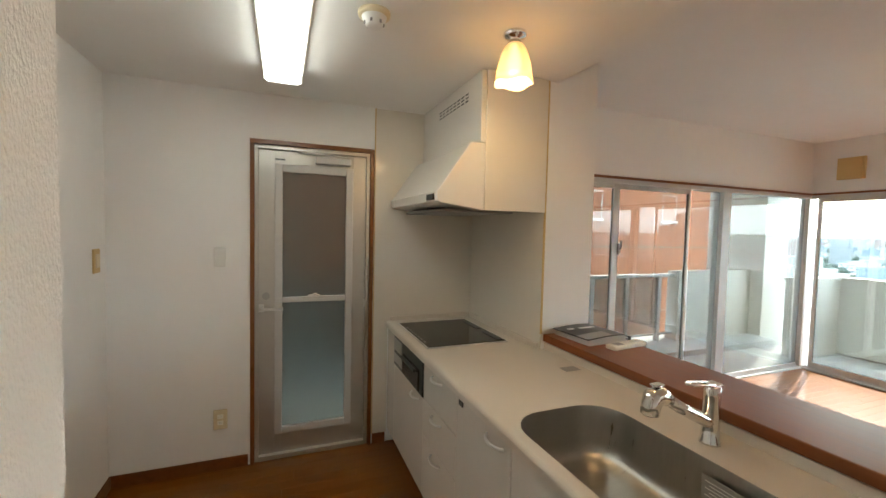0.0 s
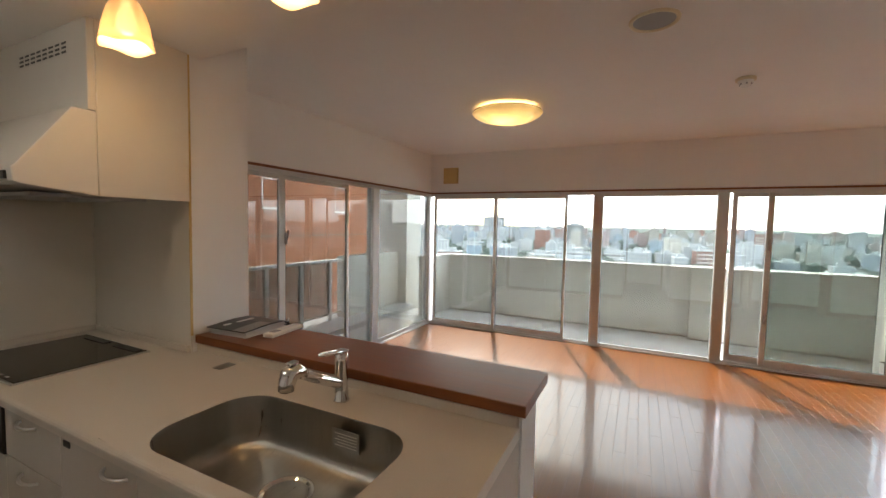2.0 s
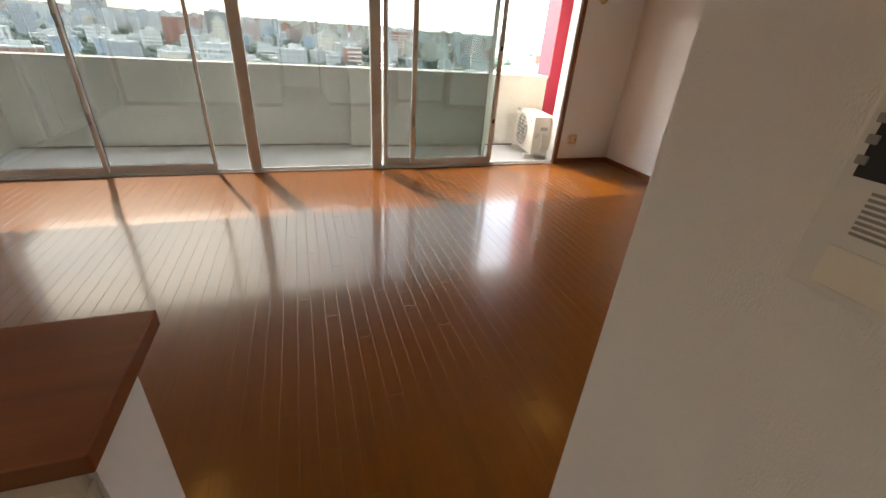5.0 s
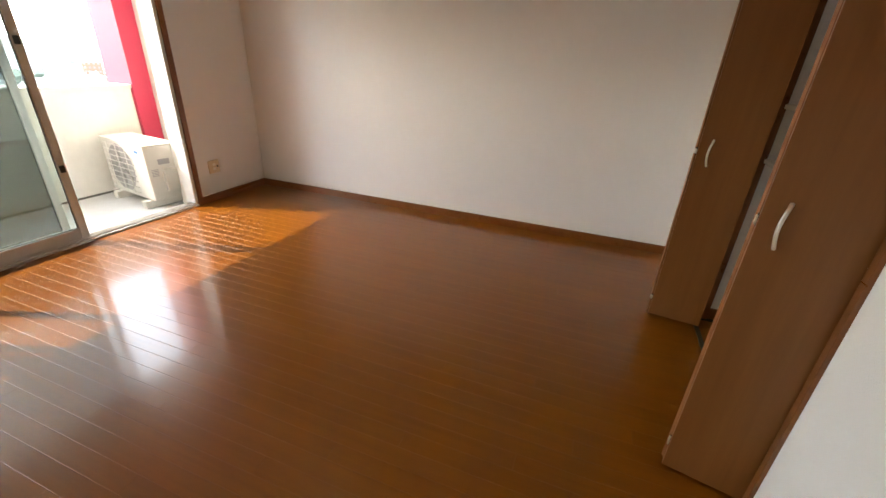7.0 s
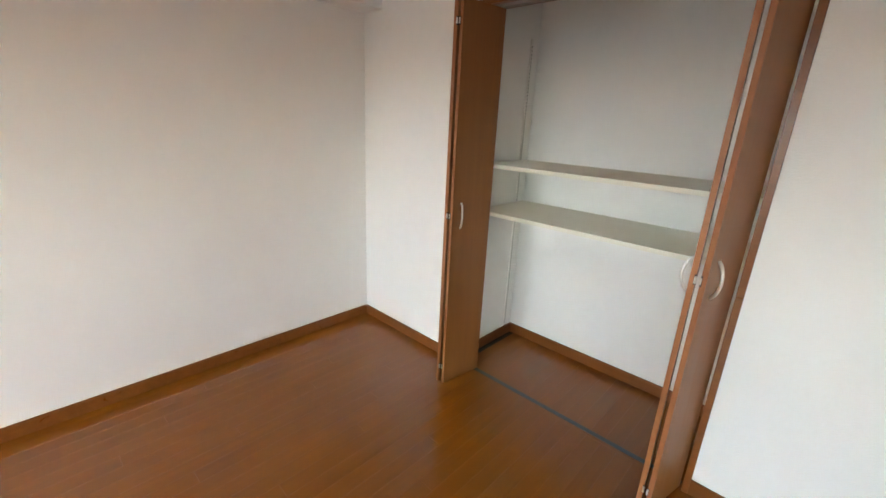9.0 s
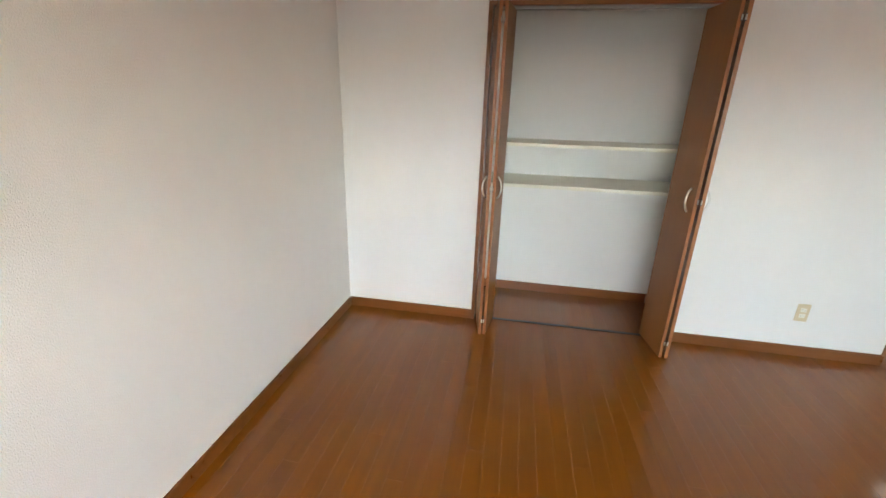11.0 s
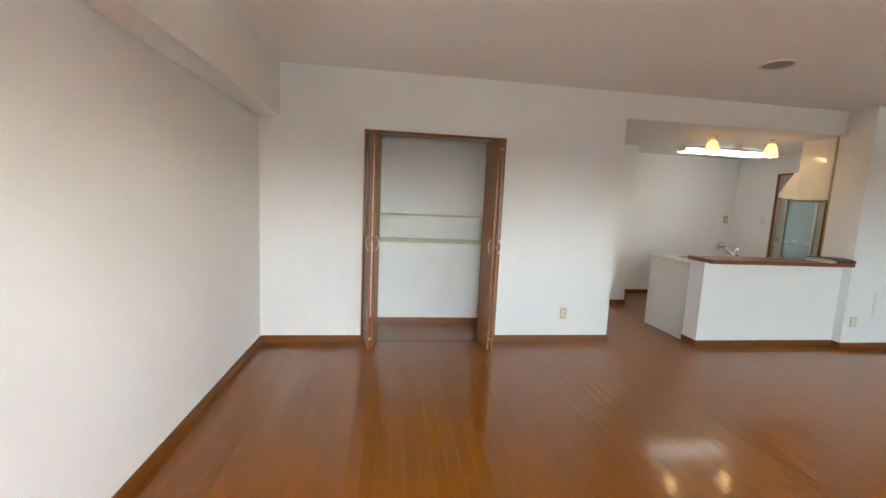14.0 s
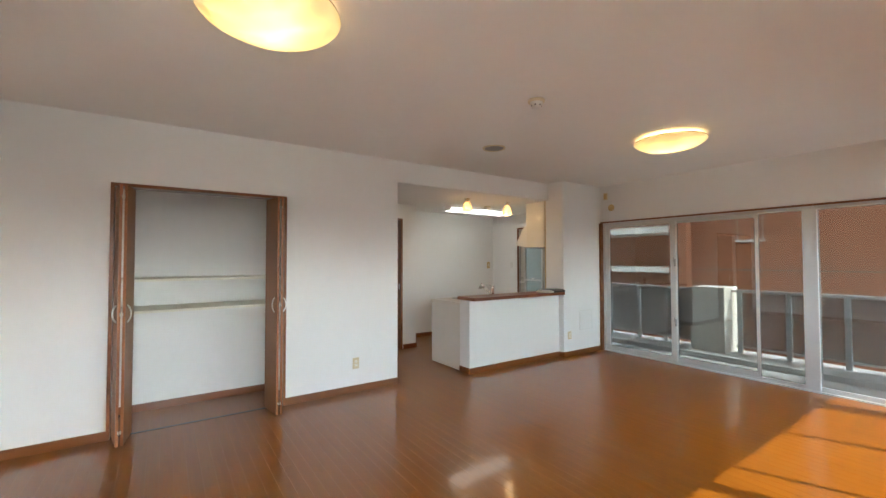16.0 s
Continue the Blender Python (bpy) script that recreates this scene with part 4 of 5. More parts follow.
# ---------------------------------------------------------------- ceiling things
def pendant(m):
    p = thing("pendant_lamp", m, "frosted bell glass lamp with a chrome cap, lit", "ceiling lamp", "kitchen pendant lamps")
    part("canopy", lathe(bmesh.new(), [(0.0, 0.0), (0.045, 0.0), (0.047, -0.008), (0.040, -0.018), (0.024, -0.024), (0.022, -0.034), (0.030, -0.040), (0.032, -0.052), (0.0, -0.052)], 32), M_CHROME, p, "polished chrome cap")
    sh = lathe(bmesh.new(), [(0.030, -0.044), (0.040, -0.055), (0.055, -0.085), (0.066, -0.125), (0.073, -0.165), (0.079, -0.200), (0.076, -0.200), (0.070, -0.165), (0.063, -0.125), (0.052, -0.085), (0.037, -0.057), (0.027, -0.046)], 40)
    for v in sh.verts:
        if v.co.z < -0.19:
            v.co.z += 0.006 * math.cos(4 * math.atan2(v.co.y, v.co.x))
    part("shade", sh, M_SHADE, p, "frosted amber glass shade")
    part("bulb", lathe(bmesh.new(), [(0.012, -0.052), (0.014, -0.07), (0.026, -0.10), (0.031, -0.125), (0.026, -0.148), (0.012, -0.160), (0.0, -0.162)], 20), M_BULB, p, "glowing bulb")
    return p


P1 = pendant(pose(-0.50, 2.175, KCEIL))
P2 = copy_thing(P1, pose(-0.515, 1.415, KCEIL))
for x, y in ((-0.50, 2.175), (-0.515, 1.415)):
    pl = new("pendant_light", bpy.data.lights.new("pendant_light", "POINT"))
    pl.data.energy, pl.data.color, pl.data.shadow_soft_size = 0.18, (1.0, 0.66, 0.33), 0.03
    pl.location = (x, y, KCEIL - 0.19)

tubelamp = thing("fluorescent_ceiling_lamp", pose(-1.365, 2.315, KCEIL), "long white fluorescent ceiling lamp, lit", "ceiling lamp")
part("housing", blk(-0.095, 0.095, -0.655, 0.655, -0.03, 0.0, r=0.004), M_WHITE, tubelamp)
bm = bmesh.new()
prism(bm, [(-0.088, -0.03), (-0.080, -0.072), (-0.070, -0.080), (0.070, -0.080), (0.080, -0.072), (0.088, -0.03)], -0.635, 0.635, axis=1, r=0.003)
part("diffuser", bm, M_TUBE, tubelamp, "glowing white acrylic cover")
for ye in (-0.644, 0.644):
    part("end_cap", blk(-0.09, 0.09, ye - 0.008, ye + 0.008, -0.07, -0.03, r=0.003), M_WHITE, tubelamp)


def dome_lamp(m):
    p = thing("dome_lamp", m, "round amber glass dome ceiling lamp, lit", "ceiling lamp", "living room dome lamps")
    part("base", lathe(bmesh.new(), [(0.0, 0.0), (0.20, 0.0), (0.21, -0.02), (0.21, -0.046), (0.0, -0.046)], 48), M_WHITE, p)
    part("shade", lathe(bmesh.new(), [(0.300, -0.040), (0.302, -0.046), (0.285, -0.065), (0.235, -0.092), (0.16, -0.112), (0.08, -0.122), (0.0, -0.125)], 56), M_DOME, p, "glowing amber glass dome")
    part("rim", lathe(bmesh.new(), [(0.25, -0.030), (0.301, -0.036), (0.303, -0.042), (0.298, -0.044), (0.25, -0.040)], 56), M_TRIM, p, "thin dark rim")
    # Added emitter behind the rim, only to light the ceiling round the lamp.
    part("ceiling_glow_ring", lathe(bmesh.new(), [(0.227, -0.022), (0.235, -0.014), (0.243, -0.022), (0.235, -0.030), (0.227, -0.022)], 48), M_RING, p, "added glowing ring that lights the ceiling round the dome")
    return p


L1 = dome_lamp(pose(2.2, 1.69, CEIL))
copy_thing(L1, pose(2.2, -1.80, CEIL))

sp1 = thing("ceiling_speaker", pose(1.01, 0.575, CEIL), "round flush ceiling speaker with a grey grille", "speaker")
part("rim", lathe(bmesh.new(), [(0.095, -0.004), (0.100, -0.010), (0.112, -0.010), (0.116, -0.002), (0.116, 0.0)], 48), M_CREAM, sp1, "cream plastic ring")
part("grille", lathe(bmesh.new(), [(0.0, -0.007), (0.05, -0.0065), (0.097, -0.004)], 48), M_GREY, sp1, "grey mesh grille")


def detector(m, name, label):
    p = thing(name, m, label, "detector")
    part("base", lathe(bmesh.new(), [(0.0, 0.0), (0.058, 0.0), (0.060, -0.006), (0.058, -0.016), (0.045, -0.018)], 36), M_CREAM, p)
    part("head", lathe(bmesh.new(), [(0.046, -0.016), (0.044, -0.026), (0.034, -0.034), (0.032, -0.048), (0.024, -0.055), (0.0, -0.056)], 36), M_WHITE, p)
    for i in range(6):
        a = i * math.pi / 3
        part("slot", blk(0.034 * math.cos(a) - 0.004, 0.034 * math.cos(a) + 0.004, 0.034 * math.sin(a) - 0.004, 0.034 * math.sin(a) + 0.004, -0.046, -0.036), M_GREY, p)
    return p


detector(pose(2.11, 0.0, CEIL), "smoke_detector", "round white smoke detector on the ceiling")
detector(pose(-1.054, 2.25, KCEIL), "heat_detector", "round cream heat detector on the kitchen ceiling")

# ---------------------------------------------------------------- closet
solid("closet_frame", boxes((-0.105, 0.014, -2.532, -2.508, 0, 2.007), (-0.105, 0.014, -1.227, -1.203, 0, 2.007), (-0.105, 0.014, -2.508, -1.227, 1.982, 2.007), r=0.001), M_TRIM, "reddish-brown wooden closet frame", "frame", "structure")
solid("closet_track", boxes((-0.045, -0.020, -2.50, -1.235, 0.0005, 0.0035)), M_BLACK, "dark floor track of the closet doors", "track", "structure")
solid("closet_head_track", boxes((-0.05, -0.015, -2.505, -1.230, 1.968, 1.982)), M_GREY, "grey head track of the closet doors", "track", "structure")
for z in (1.235, 0.972):
    s = thing("closet_shelf", pose(-0.34, -1.86, z), "cream laminated shelf board in the closet", "shelf", "closet shelves")
    part("board", blk(-0.245, 0.245, -0.66, 0.66, -0.022, 0.0, r=0.002), M_SHELF, s)
    for y in (-0.655, 0.635):
        for x in (-0.18, 0.18):
            part("bracket", blk(x - 0.012, x + 0.012, y, y + 0.02, -0.034, -0.022, r=0.002), M_GREY, s)
for x in (-0.52, -0.16):
    for y, sgn in ((-2.53, 1), (-1.19, -1)):
        st = thing("shelf_standard", pose(x, y, 0.075), "slotted white metal shelf standard", "shelf rail", "shelf standards")
        part("rail", blk(-0.010, 0.010, min(0, sgn * 0.006), max(0, sgn * 0.006), 0, 1.85), M_WHITE, st)
        bm = bmesh.new()
        for i in range(88):
            box(bm, -0.004, 0.004, sgn * 0.0062 - 0.0006, sgn * 0.0062 + 0.0006, 0.02 + i * 0.0205, 0.029 + i * 0.0205)
        part("slots", bm, M_GREY, st)


def closet_leaf(a, b, handle_side, label):
    """One leaf of a folding door between two floor points; the handle sits near b on the side given."""
    a, b = Vector((*a, 0)), Vector((*b, 0))
    d = b - a
    ang = math.degrees(math.atan2(d.y, d.x))
    w = d.length
    lf = thing("folding_door_leaf", pose(a.x, a.y, 0.012, 0, 0, ang), label, "door", "closet folding doors")
    part("panel", blk(0, w, -0.0085, 0.0085, 0, 1.952, r=0.0015), M_CLOSET, lf)
    part("edge_band", boxes((w - 0.0005, w + 0.0015, -0.009, 0.009, 0, 1.952), (-0.0015, 0.0005, -0.009, 0.009, 0, 1.952)), M_EDGE, lf, "lighter wooden edge band")
    n = 12
    pts = [(w - 0.055 + 0.012 * math.sin(math.pi * i / n), handle_side * (0.009 + 0.026 * math.sin(math.pi * i / n) ** 0.7), 0.91 + 0.13 * i / n) for i in range(n + 1)]
    part("handle", tube(bmesh.new(), pts, 0.0055, 10), M_SATIN, lf, "bowed satin metal handle")
    for z in (0.10, 0.975, 1.86):
        part("hinge", blk(w - 0.012, w + 0.003, -0.0095 if handle_side > 0 else 0.004, -0.004 if handle_side > 0 else 0.0095, z - 0.018, z + 0.018, r=0.001), M_BLACK, lf, "small dark hinge")
        part("hinge_pin", tube(bmesh.new(), [(w + 0.004, -handle_side * 0.0085, z - 0.012), (w + 0.004, -handle_side * 0.0085, z + 0.012)], 0.004, 8), M_SATIN, lf)
    return lf


closet_leaf((0.005, -2.490), (0.232, -2.450), -1, "brown folding closet door leaf, folded open")
closet_leaf((-0.036, -2.385), (0.226, -2.420), 1, "brown folding closet door leaf, folded open")
closet_leaf((0.005, -1.245), (0.250, -1.297), 1, "brown folding closet door leaf, folded open")
closet_leaf((-0.036, -1.372), (0.246, -1.330), -1, "brown folding closet door leaf, folded open")


# ---------------------------------------------------------------- balcony things
ac = thing("outdoor_unit", pose(4.455, -2.42, BZ, 0, 0, -9), "cream outdoor air conditioner unit on plastic feet", "air conditioner")
AW, AD, A0, A1 = 0.76, 0.28, 0.07, 0.585
part("cabinet", blk(0, AW, -AD, 0, A0, A1 - 0.015, r=0.012), M_ACW, ac)
part("lid", blk(-0.008, AW + 0.008, -AD - 0.008, 0.008, A1 - 0.018, A1, r=0.007), M_ACW, ac)
# Flat disc on the cabinet front; its grey stands for the opening's shade.
fw = part("fan_disc", lathe(bmesh.new(), [(0.0, 0.002), (0.20, 0.002), (0.215, 0.004), (0.222, 0.001)], 40), M_GREY, ac, "flat grey disc for the shaded fan opening")
fw.matrix_basis = pose(0.46, 0.001, 0.325, -90, 0, 0)
bm = bmesh.new()
for i in range(6):
    a = i * math.pi / 3
    box(bm, -0.03, 0.03, 0.05, 0.19, 0.014, 0.017)
    for v in bm.verts[-8:]:
        x, y = v.co.x, v.co.y
        v.co.x, v.co.y = x * math.cos(a) - y * math.sin(a), x * math.sin(a) + y * math.cos(a)
    bm.verts.ensure_lookup_table()
lathe(bm, [(0.0, 0.022), (0.05, 0.02), (0.055, 0.012)], 20)
fn = part("fan", bm, M_GREY, ac, "grey fan blades")
fn.matrix_basis = pose(0.46, -0.006, 0.325, -90, 0, 0)
for k in range(9):
    z = 0.12 + k * 0.052
    part("guard_bar", tube(bmesh.new(), [(0.215, 0.004, z), (0.23, 0.016, z), (0.69, 0.016, z), (0.705, 0.004, z)], 0.0035, 6), M_ACW, ac)
for x in (0.30, 0.46, 0.62):
    part("guard_bar", tube(bmesh.new(), [(x, 0.017, 0.10), (x, 0.017, 0.55)], 0.003, 6), M_ACW, ac)
part("badge", blk(0.10, 0.16, 0.0, 0.0015, 0.50, 0.525), mat("blue_badge", (0.05, 0.16, 0.5), 0.4), ac, "blue badge")
part("badge_mark", blk(0.07, 0.098, 0.0, 0.0015, 0.50, 0.52), mat("pale_blue_badge", (0.35, 0.5, 0.7), 0.4), ac, "pale blue mark")
part("side_grip", blk(-0.004, 0.0, -0.20, -0.10, 0.40, 0.45, r=0.0015), M_GREY, ac)
part("valve_cover", blk(-0.035, 0.0, -0.25, -0.12, 0.15, 0.36, r=0.008), M_ACW, ac)
for i in range(5):
    part("louvre", blk(-0.003, 0.0, -0.09, -0.03, 0.30 + i * 0.014, 0.306 + i * 0.014), M_GREY, ac)
for x in (0.10, 0.62):
    part("foot", blk(x - 0.04, x + 0.04, -AD - 0.06, 0.06, 0.0, A0, r=0.01), M_ACW, ac, "cream plastic foot")

# railing of the side balcony: one top rail, posts and glass panels
RY, RZ0, RZ1 = 4.72, 0.04, 0.955
rl = thing("balcony_railing", pose(0, RY, 0), "grey metal railing with tinted glass panels", "railing")
part("top_rail", blk(-3.0, 3.62, -0.035, 0.035, RZ1 - 0.045, RZ1, r=0.006), M_RAIL, rl)
part("bottom_rail", boxes((-3.0, 1.10, -0.015, 0.015, 0.12, 0.15), (1.60, 3.62, -0.015, 0.015, 0.12, 0.15), r=0.003), M_RAIL, rl)
xs = [-2.6, -2.05, -1.5, -0.95, -0.40, 0.15, 0.60, 1.02, 1.66, 2.22, 2.79, 3.36]
for x in xs:
    part("post", blk(x - 0.03, x + 0.03, -0.025, 0.025, RZ0, RZ1 - 0.045, r=0.004), M_RAIL, rl)
for p, q in zip(xs, xs[1:]):
    if not (p < 1.1 < q):
        part("panel", blk(p + 0.03, q - 0.03, -0.004, 0.004, 0.15, RZ1 - 0.05), M_GLASS_RAIL if q < 1.1 else M_RAIL_CLEAR, rl, "tinted glass panel" if q < 1.1 else "paler glass panel")
wall("planter_block", (1.12, 1.56, 4.45, 4.92, 0.04, 0.985), m=M_CONC, label="grey concrete block in the railing line")
wall("parapet_north", (3.62, 5.1, 4.62, 4.80, 0.04, 0.99), m=M_CONC, label="cream concrete parapet beside the railing")

# ---------------------------------------------------------------- the orange wing across the light well
FY = 8.2
wing = tagged(new("apartment_wing"), "orange rendered apartment wing with white bands", "building")
wall_parts = part("wall", boxes((-0.55, 9.5, FY, FY + 6, -38, 16), (-9, -1.75, FY + 1.6, FY + 6, -38, 16), (-1.75, -0.55, FY + 1.6, FY + 6, -38, 16)), M_ORANGE, wing)
part("pier", blk(-0.95, -0.55, FY - 0.25, FY + 1.6, -38, 16), M_ORANGE, wing, "orange pier at the recess")
for z in (-12.4, -9.5, -6.6, -3.7, -0.8, 2.1, 5.0, 7.9):
    part("band", blk(-9, -0.45, FY + 0.15, FY + 1.7, z + 1.86, z + 2.0), M_CONC, wing, "white balcony band")
    part("balcony_slab", blk(-9, -0.95, FY + 0.2, FY + 1.6, z, z + 0.16), M_CONC, wing)
    part("parapet_band", blk(-9, -0.95, FY + 0.2, FY + 0.32, z + 0.16, z + 1.05), M_ORANGE, wing)
    part("groove", blk(-0.55, 9.5, FY - 0.004, FY + 0.01, z + 1.95, z + 1.98), M_DARKLINE, wing)
    for x in (0.42, 2.75, 5.1, 7.5):
        w = part("window", blk(x, x + 0.44, FY + 0.03, FY + 0.05, z + 2.65, z + 3.25), M_SCREEN, wing, "dark window pane")
        part("window_frame", boxes((x - 0.02, x, FY - 0.008, FY + 0.04, z + 2.62, z + 3.27), (x + 0.44, x + 0.46, FY - 0.008, FY + 0.04, z + 2.62, z + 3.27), (x, x + 0.44, FY - 0.008, FY + 0.04, z + 3.25, z + 3.27)), M_ALUD, w)
        part("sill", blk(x - 0.05, x + 0.49, FY - 0.05, FY + 0.04, z + 2.57, z + 2.62), M_CONC, w, "white window sill")

# ---------------------------------------------------------------- city
GZ = -42.0
M_GROUND = mat("city_ground", (0.20, 0.21, 0.19), 0.9, var=0.4, scale=0.01)
M_WOODS = mat("far_woods", (0.075, 0.095, 0.075), 0.9, var=0.35, scale=0.05)


def facade(name, color, win, floor_h=3.1, bay=3.4):
    """A rendered facade whose rows of windows and balconies lie in the material, for far buildings."""
    m = bpy.data.materials.new(name)
    m.use_nodes = True
    n, l = m.node_tree.nodes, m.node_tree.links
    p = n["Principled BSDF"]
    p.inputs["Roughness"].default_value = 0.8
    tc, sep = n.new("ShaderNodeTexCoord"), n.new("ShaderNodeSeparateXYZ")
    l.new(tc.outputs["Object"], sep.inputs[0])
    add = n.new("ShaderNodeMath")
    l.new(sep.outputs[0], add.inputs[0]), l.new(sep.outputs[1], add.inputs[1])
    comb = n.new("ShaderNodeCombineXYZ")
    l.new(add.outputs[0], comb.inputs[0]), l.new(sep.outputs[2], comb.inputs[1])
    br = n.new("ShaderNodeTexBrick")
    br.offset = 0.0
    br.inputs["Scale"].default_value = 1.0
    br.inputs["Brick Width"].default_value, br.inputs["Row Height"].default_value = bay, floor_h
    br.inputs["Mortar Size"].default_value, br.inputs["Mortar Smooth"].default_value = 0.75, 0.0
    br.inputs["Color1"].default_value = (*win, 1)
    br.inputs["Color2"].default_value = tuple(c * 1.9 for c in win) + (1,)
    info, hue = n.new("ShaderNodeObjectInfo"), n.new("ShaderNodeHueSaturation")
    hue.inputs["Color"].default_value = tuple(c * 0.9 for c in color) + (1,)
    rng = n.new("ShaderNodeMapRange")
    rng.inputs["To Min"].default_value, rng.inputs["To Max"].default_value = 0.7, 1.15
    l.new(info.outputs["Random"], rng.inputs["Value"]), l.new(rng.outputs[0], hue.inputs["Value"])
    l.new(hue.outputs[0], br.inputs["Mortar"]), l.new(comb.outputs[0], br.inputs["Vector"])
    l.new(br.outputs["Color"], p.inputs["Base Color"])
    return m


FACADES = [facade("white_facade", (0.55, 0.55, 0.53), (0.13, 0.15, 0.17)), facade("cream_facade", (0.52, 0.48, 0.40), (0.14, 0.14, 0.14), 2.9, 4.2),
           facade("grey_facade", (0.36, 0.38, 0.40), (0.10, 0.12, 0.14), 3.2, 2.6), facade("pink_facade", (0.48, 0.36, 0.33), (0.15, 0.14, 0.14), 2.9, 5.0),
           facade("brick_facade", (0.34, 0.16, 0.11), (0.13, 0.11, 0.11), 3.0, 3.0), facade("blue_grey_facade", (0.33, 0.40, 0.45), (0.10, 0.14, 0.18), 3.3, 2.2)]
M_ROOF = mat("flat_roof", (0.40, 0.41, 0.40), 0.9, var=0.2, scale=0.2)
rnd = random.Random(11)


def far_building(x, y, w, d, h, fac, turn, label, bands):
    """A far block with its roof parapet, roof house and balcony bands."""
    b = thing("far_building", pose(x, y, GZ, 0, 0, turn), label, "building", "city buildings")
    part("wall", blk(-w / 2, w / 2, -d / 2, d / 2, 0, h), fac, b)
    bm = bmesh.new()
    box(bm, -w / 2 - 0.2, w / 2 + 0.2, -d / 2 - 0.2, d / 2 + 0.2, h, h + 0.9)
    box(bm, -w * 0.18, w * 0.14, -d * 0.25, d * 0.25, h + 0.9, h + 3.6)
    if w > 14:
        box(bm, w * 0.26, w * 0.36, -d * 0.1, d * 0.15, h + 0.9, h + 2.6)
    part("roof", bm, M_ROOF, b)
    if bands:
        bm = bmesh.new()
        for k in range(1, int(h / 3.0)):
            box(bm, -w / 2 - 1.1, -w / 2, -d * 0.46, d * 0.46, k * 3.0, k * 3.0 + 1.1)
        part("balcony_bands", bm, M_CONC, b)
    return b


KINDS = ["white", "cream", "grey", "pinkish", "brick-red", "blue-grey"]
far_mesh = [bmesh.new() for _ in FACADES]
for ring in range(13):
    dist = 300 * 1.165 ** ring
    count = 28 + ring * 2 if ring < 7 else 74 + ring * 6
    for i in range(count):
        ang = radians(-64 + 118 * (i + rnd.random() * 0.8) / count)
        r = dist * rnd.uniform(0.92, 1.1)
        k = rnd.choices(range(6), (38, 22, 18, 10, 3, 8))[0]
        w, d = rnd.uniform(8, 21) * (1 + ring * 0.02), rnd.uniform(8, 16)
        h = rnd.uniform(10, 24) if rnd.random() < 0.78 else rnd.uniform(24, 38)
        h = min(h, 27) if ring < 3 else h + ring * 0.9
        turn = rnd.choice((0, 8, -14, 25, 62, 80)) + rnd.uniform(-5, 5)
        x, y = r * math.cos(ang), r * math.sin(ang)
        if ring < 7:
            far_building(x, y, d, w, h, FACADES[k], turn, KINDS[k] + " flat-roofed city block seen from above", ring < 5 and rnd.random() < 0.6)
        else:
            before = len(far_mesh[k].verts)
            box(far_mesh[k], -d / 2, d / 2, -w / 2, w / 2, 0, h)
            box(far_mesh[k], -d * 0.2, d * 0.2, -w * 0.15, w * 0.2, h, h + 3)
            far_mesh[k].verts.ensure_lookup_table()
            m = pose(x, y, GZ, 0, 0, turn)
            for v in far_mesh[k].verts[before:]:
                v.co = m @ v.co
for fm, fac, kind_name in zip(far_mesh, FACADES, KINDS):
    solid("distant_city", fm, fac, "distant " + kind_name + " city blocks towards the horizon", "buildings", "stuff")
# two taller blocks beyond the open door leaf, an orange one before them, and a dark tower
hotel, tower = facade("hotel_facade", (0.36, 0.36, 0.35), (0.10, 0.11, 0.12), 3.2, 2.4), facade("tower_facade", (0.22, 0.22, 0.21), (0.08, 0.085, 0.09), 2.9, 3.0)
far_building(330, -236, 22, 62, 62, hotel, 36, "large white hotel slab", False)
far_building(262, -203, 16, 26, 49, tower, 30, "grey apartment tower with balconies", False)
far_building(255, -182, 12, 12, 40, facade("orange_facade", (0.36, 0.14, 0.06), (0.14, 0.08, 0.06)), 30, "orange tiled city block", False)
far_building(272, -195, 10, 14, 43, facade("glass_facade", (0.12, 0.20, 0.27), (0.06, 0.09, 0.12)), 30, "blue-grey glass office block", False)
far_building(640, 92, 22, 24, 47, tower, 12, "dark grey apartment tower", False)
far_building(1150, 395, 40, 52, 68, hotel, 5, "large dark hillside block", False)

# dark green tree clumps between the blocks and up the far slope
tree_v, tree_f = [], []
for k in range(1500):
    ang, r = radians(rnd.uniform(-64, 54)), 320 * (7.5 ** rnd.random())
    cx, cy, size = r * math.cos(ang), r * math.sin(ang), rnd.uniform(4, 9) * (1 + r / 1500)
    top = rnd.uniform(6, 13) + r * 0.006
    for q in range(3):
        ox, oy, oz = cx + rnd.uniform(-size, size), cy + rnd.uniform(-size, size), GZ + top * rnd.uniform(0.45, 0.9)
        base = len(tree_v)
        tree_v += [(ox + rnd.uniform(0.5, 0.8) * size * math.cos(a * 1.257), oy + rnd.uniform(0.5, 0.8) * size * math.sin(a * 1.257), oz + z * size * rnd.uniform(0.7, 1.2)) for z in (-0.3, 0.25) for a in range(5)]
        tree_v += [(ox, oy, oz + size * rnd.uniform(0.5, 0.75)), (ox, oy, GZ)]
        for a in range(5):
            b = (a + 1) % 5
            tree_f += [(base + a, base + b, base + 5 + b, base + 5 + a), (base + 5 + a, base + 5 + b, base + 10), (base + b, base + a, base + 11)]
tree_me = bpy.data.meshes.new("city_trees")
tree_me.from_pydata(tree_v, [], tree_f)
tree_me.materials.append(M_WOODS)
tagged(new("city_trees", tree_me), "dark green trees scattered between the city blocks", "trees", kind="stuff")

# ground to the horizon and the low wooded ridge
bm = bmesh.new()
bmesh.ops.create_grid(bm, x_segments=8, y_segments=8, size=4800)
ground = solid("ground", bm, M_GROUND, "built-up city ground far below", "ground", "structure")
ground.location = (0, 0, GZ)
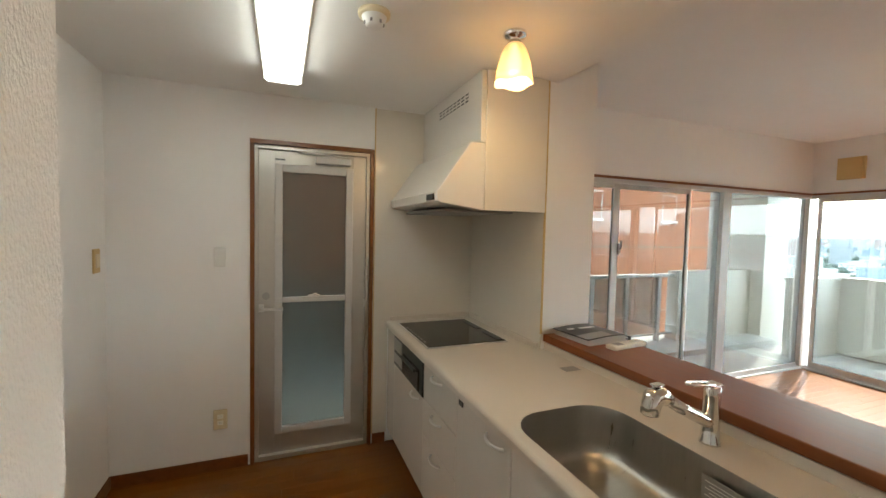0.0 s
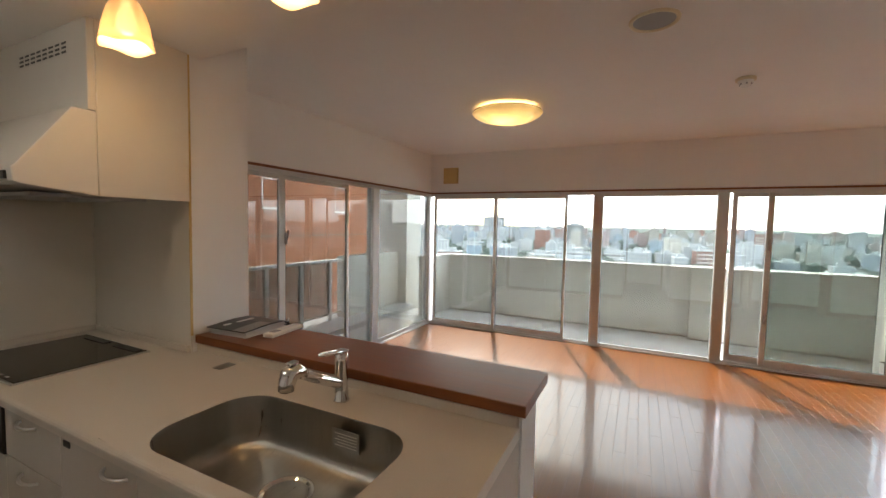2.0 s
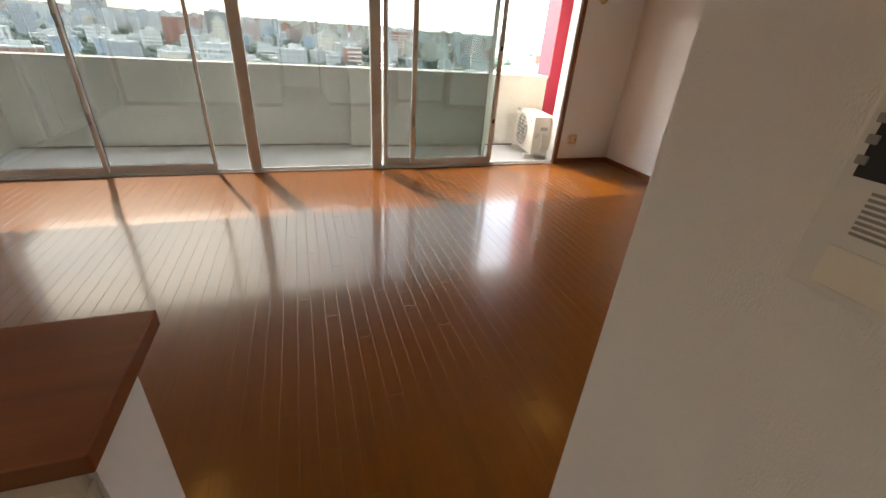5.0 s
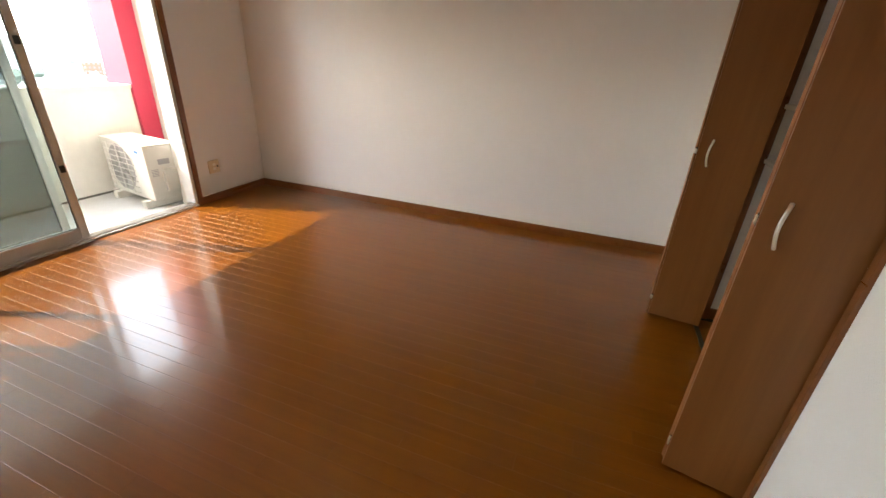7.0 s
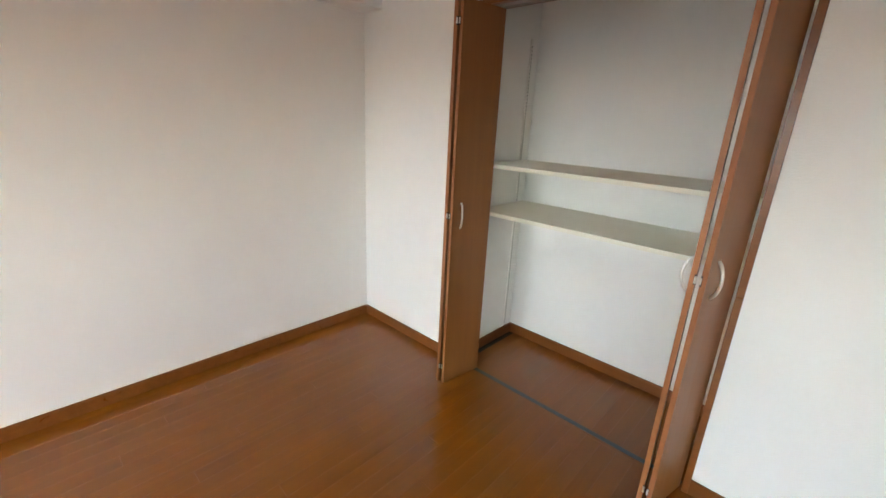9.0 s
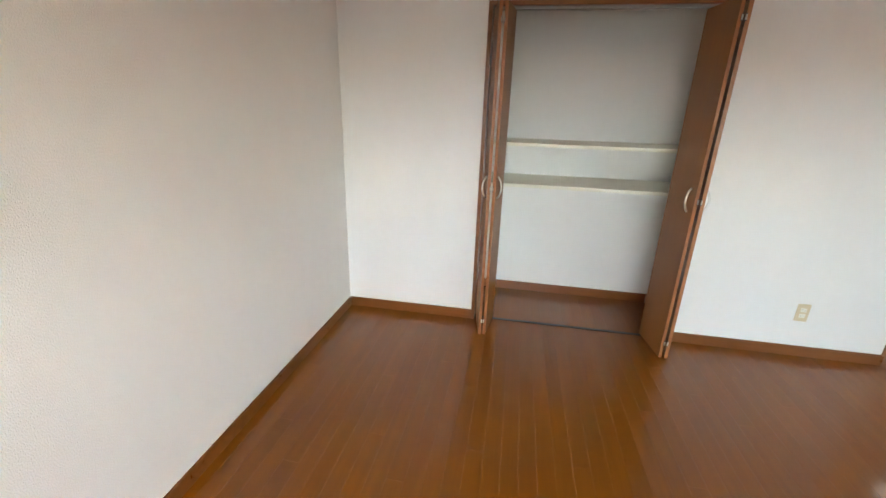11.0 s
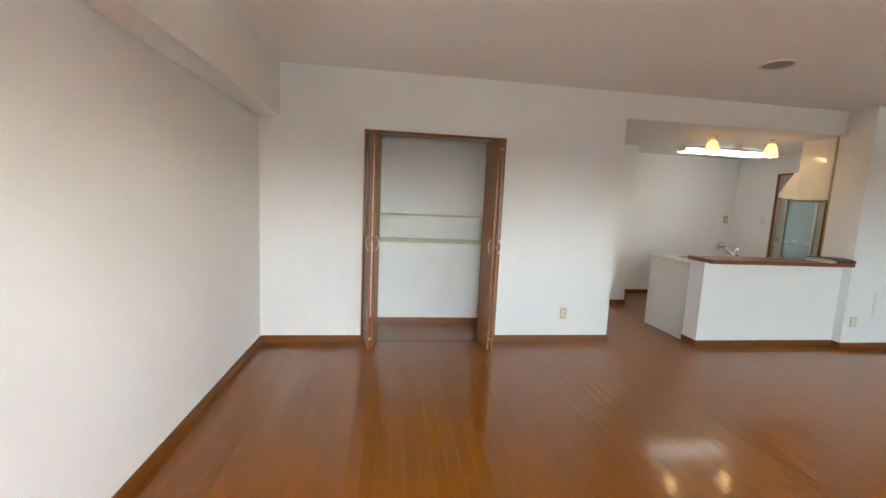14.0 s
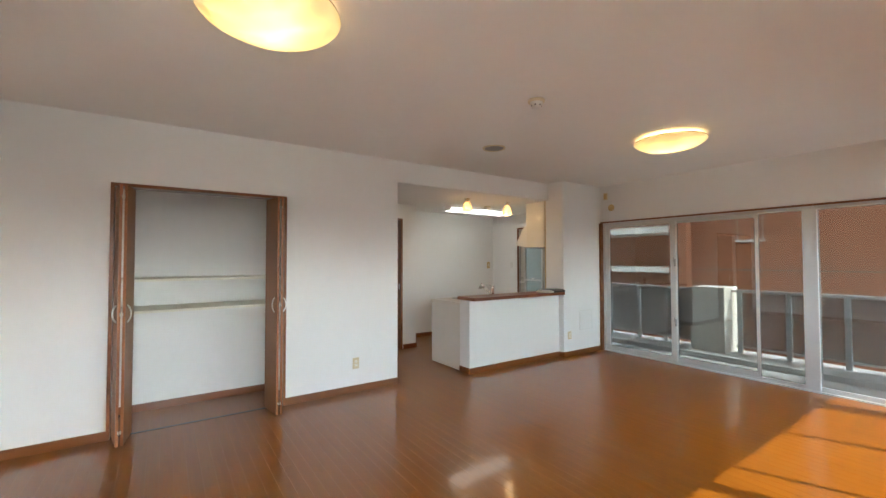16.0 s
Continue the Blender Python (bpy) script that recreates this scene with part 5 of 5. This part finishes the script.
bm = bmesh.new()
cols = 90
prev = None
for i in range(cols + 1):
    a = radians(-80 + 160 * i / cols)
    hgt = 46 + 16 * noise.noise(Vector((i * 0.13, 0, 0))) + 7 * noise.noise(Vector((i * 0.6, 3, 0)))
    ringv = [bm.verts.new((rr * math.cos(a), rr * math.sin(a), zz)) for rr, zz in ((2250, GZ), (2500, GZ + hgt * 0.75), (2800, GZ + hgt), (3400, GZ))]
    if prev:
        for k in range(3):
            bm.faces.new((prev[k], ringv[k], ringv[k + 1], prev[k + 1])).smooth = True
    prev = ringv
tagged(solid("ridge", bm, M_WOODS, "low wooded ridge on the skyline", "hills"), kind="structure")

# ---------------------------------------------------------------- floor boards
BW = 0.0757
board_meshes = {}


def board_mesh(length):
    """One floor board with chamfered edges, lying along x from its origin."""
    key = round(length, 3)
    if key not in board_meshes:
        c, dz, g = 0.0015, 0.0008, 0.0
        L, W = key - g, BW - g
        vs = [(g, g, -dz), (L, g, -dz), (L, W, -dz), (g, W, -dz), (c * 0.4, c, 0), (L - c * 0.4, c, 0), (L - c * 0.4, W - c, 0), (c * 0.4, W - c, 0), (g, g, -0.006), (L, g, -0.006), (L, W, -0.006), (g, W, -0.006)]
        fs = [(4, 5, 6, 7), (0, 1, 5, 4), (1, 2, 6, 5), (2, 3, 7, 6), (3, 0, 4, 7), (8, 9, 1, 0), (9, 10, 2, 1), (10, 11, 3, 2), (11, 8, 0, 3)]
        me = bpy.data.meshes.new("board")
        me.from_pydata(vs, [], fs)
        me.materials.append(M_FLOOR)
        board_meshes[key] = me
    return board_meshes[key]


floor_ob = bpy.data.objects["floor"]


def board_run(x0, x1, y, offset, step, collect=None):
    x = x0
    first = step - offset
    while x < x1 - 0.01:
        L = min(first if x == x0 else step, x1 - x)
        if x1 - (x + L) < 0.12:
            L = x1 - x
        if collect is None:
            ob = new("board", board_mesh(L))
            ob.parent = floor_ob
            ob.location = (x, y, 0)
        else:
            collect.append((x, y, L))
        x += L


rest = []
row = 0
y = SOUTH - 0.02
while y < NORTH - 0.01:
    off = (0.0, 0.85, 0.42, 1.27, 0.2, 1.05)[row % 6]
    board_run(0.001, EAST - 0.006, y, off, 1.62, None if y < 2.8 else rest)
    if y > END - 0.02:
        board_run(HALL - 1.3 if y < 1.1 else WEST, 0.001, y, 0.6 + off * 0.3, 1.62, rest)
    elif -2.55 < y < -1.18:
        board_run(-0.60, 0.001, y, 0.0, 1.62, rest)
    y += BW
    row += 1
vs, fs = [], []
for x, yy, L in rest:
    me = board_mesh(L)
    o = len(vs)
    vs += [(v.co.x + x, v.co.y + yy, v.co.z) for v in me.vertices]
    fs += [[o + i for i in p.vertices] for p in me.polygons]
me = bpy.data.meshes.new("far_boards")
me.from_pydata(vs, [], fs)
me.materials.append(M_FLOOR)
fb = new("far_boards", me)
fb.parent = floor_ob
tagged(fb, kind="stuff")
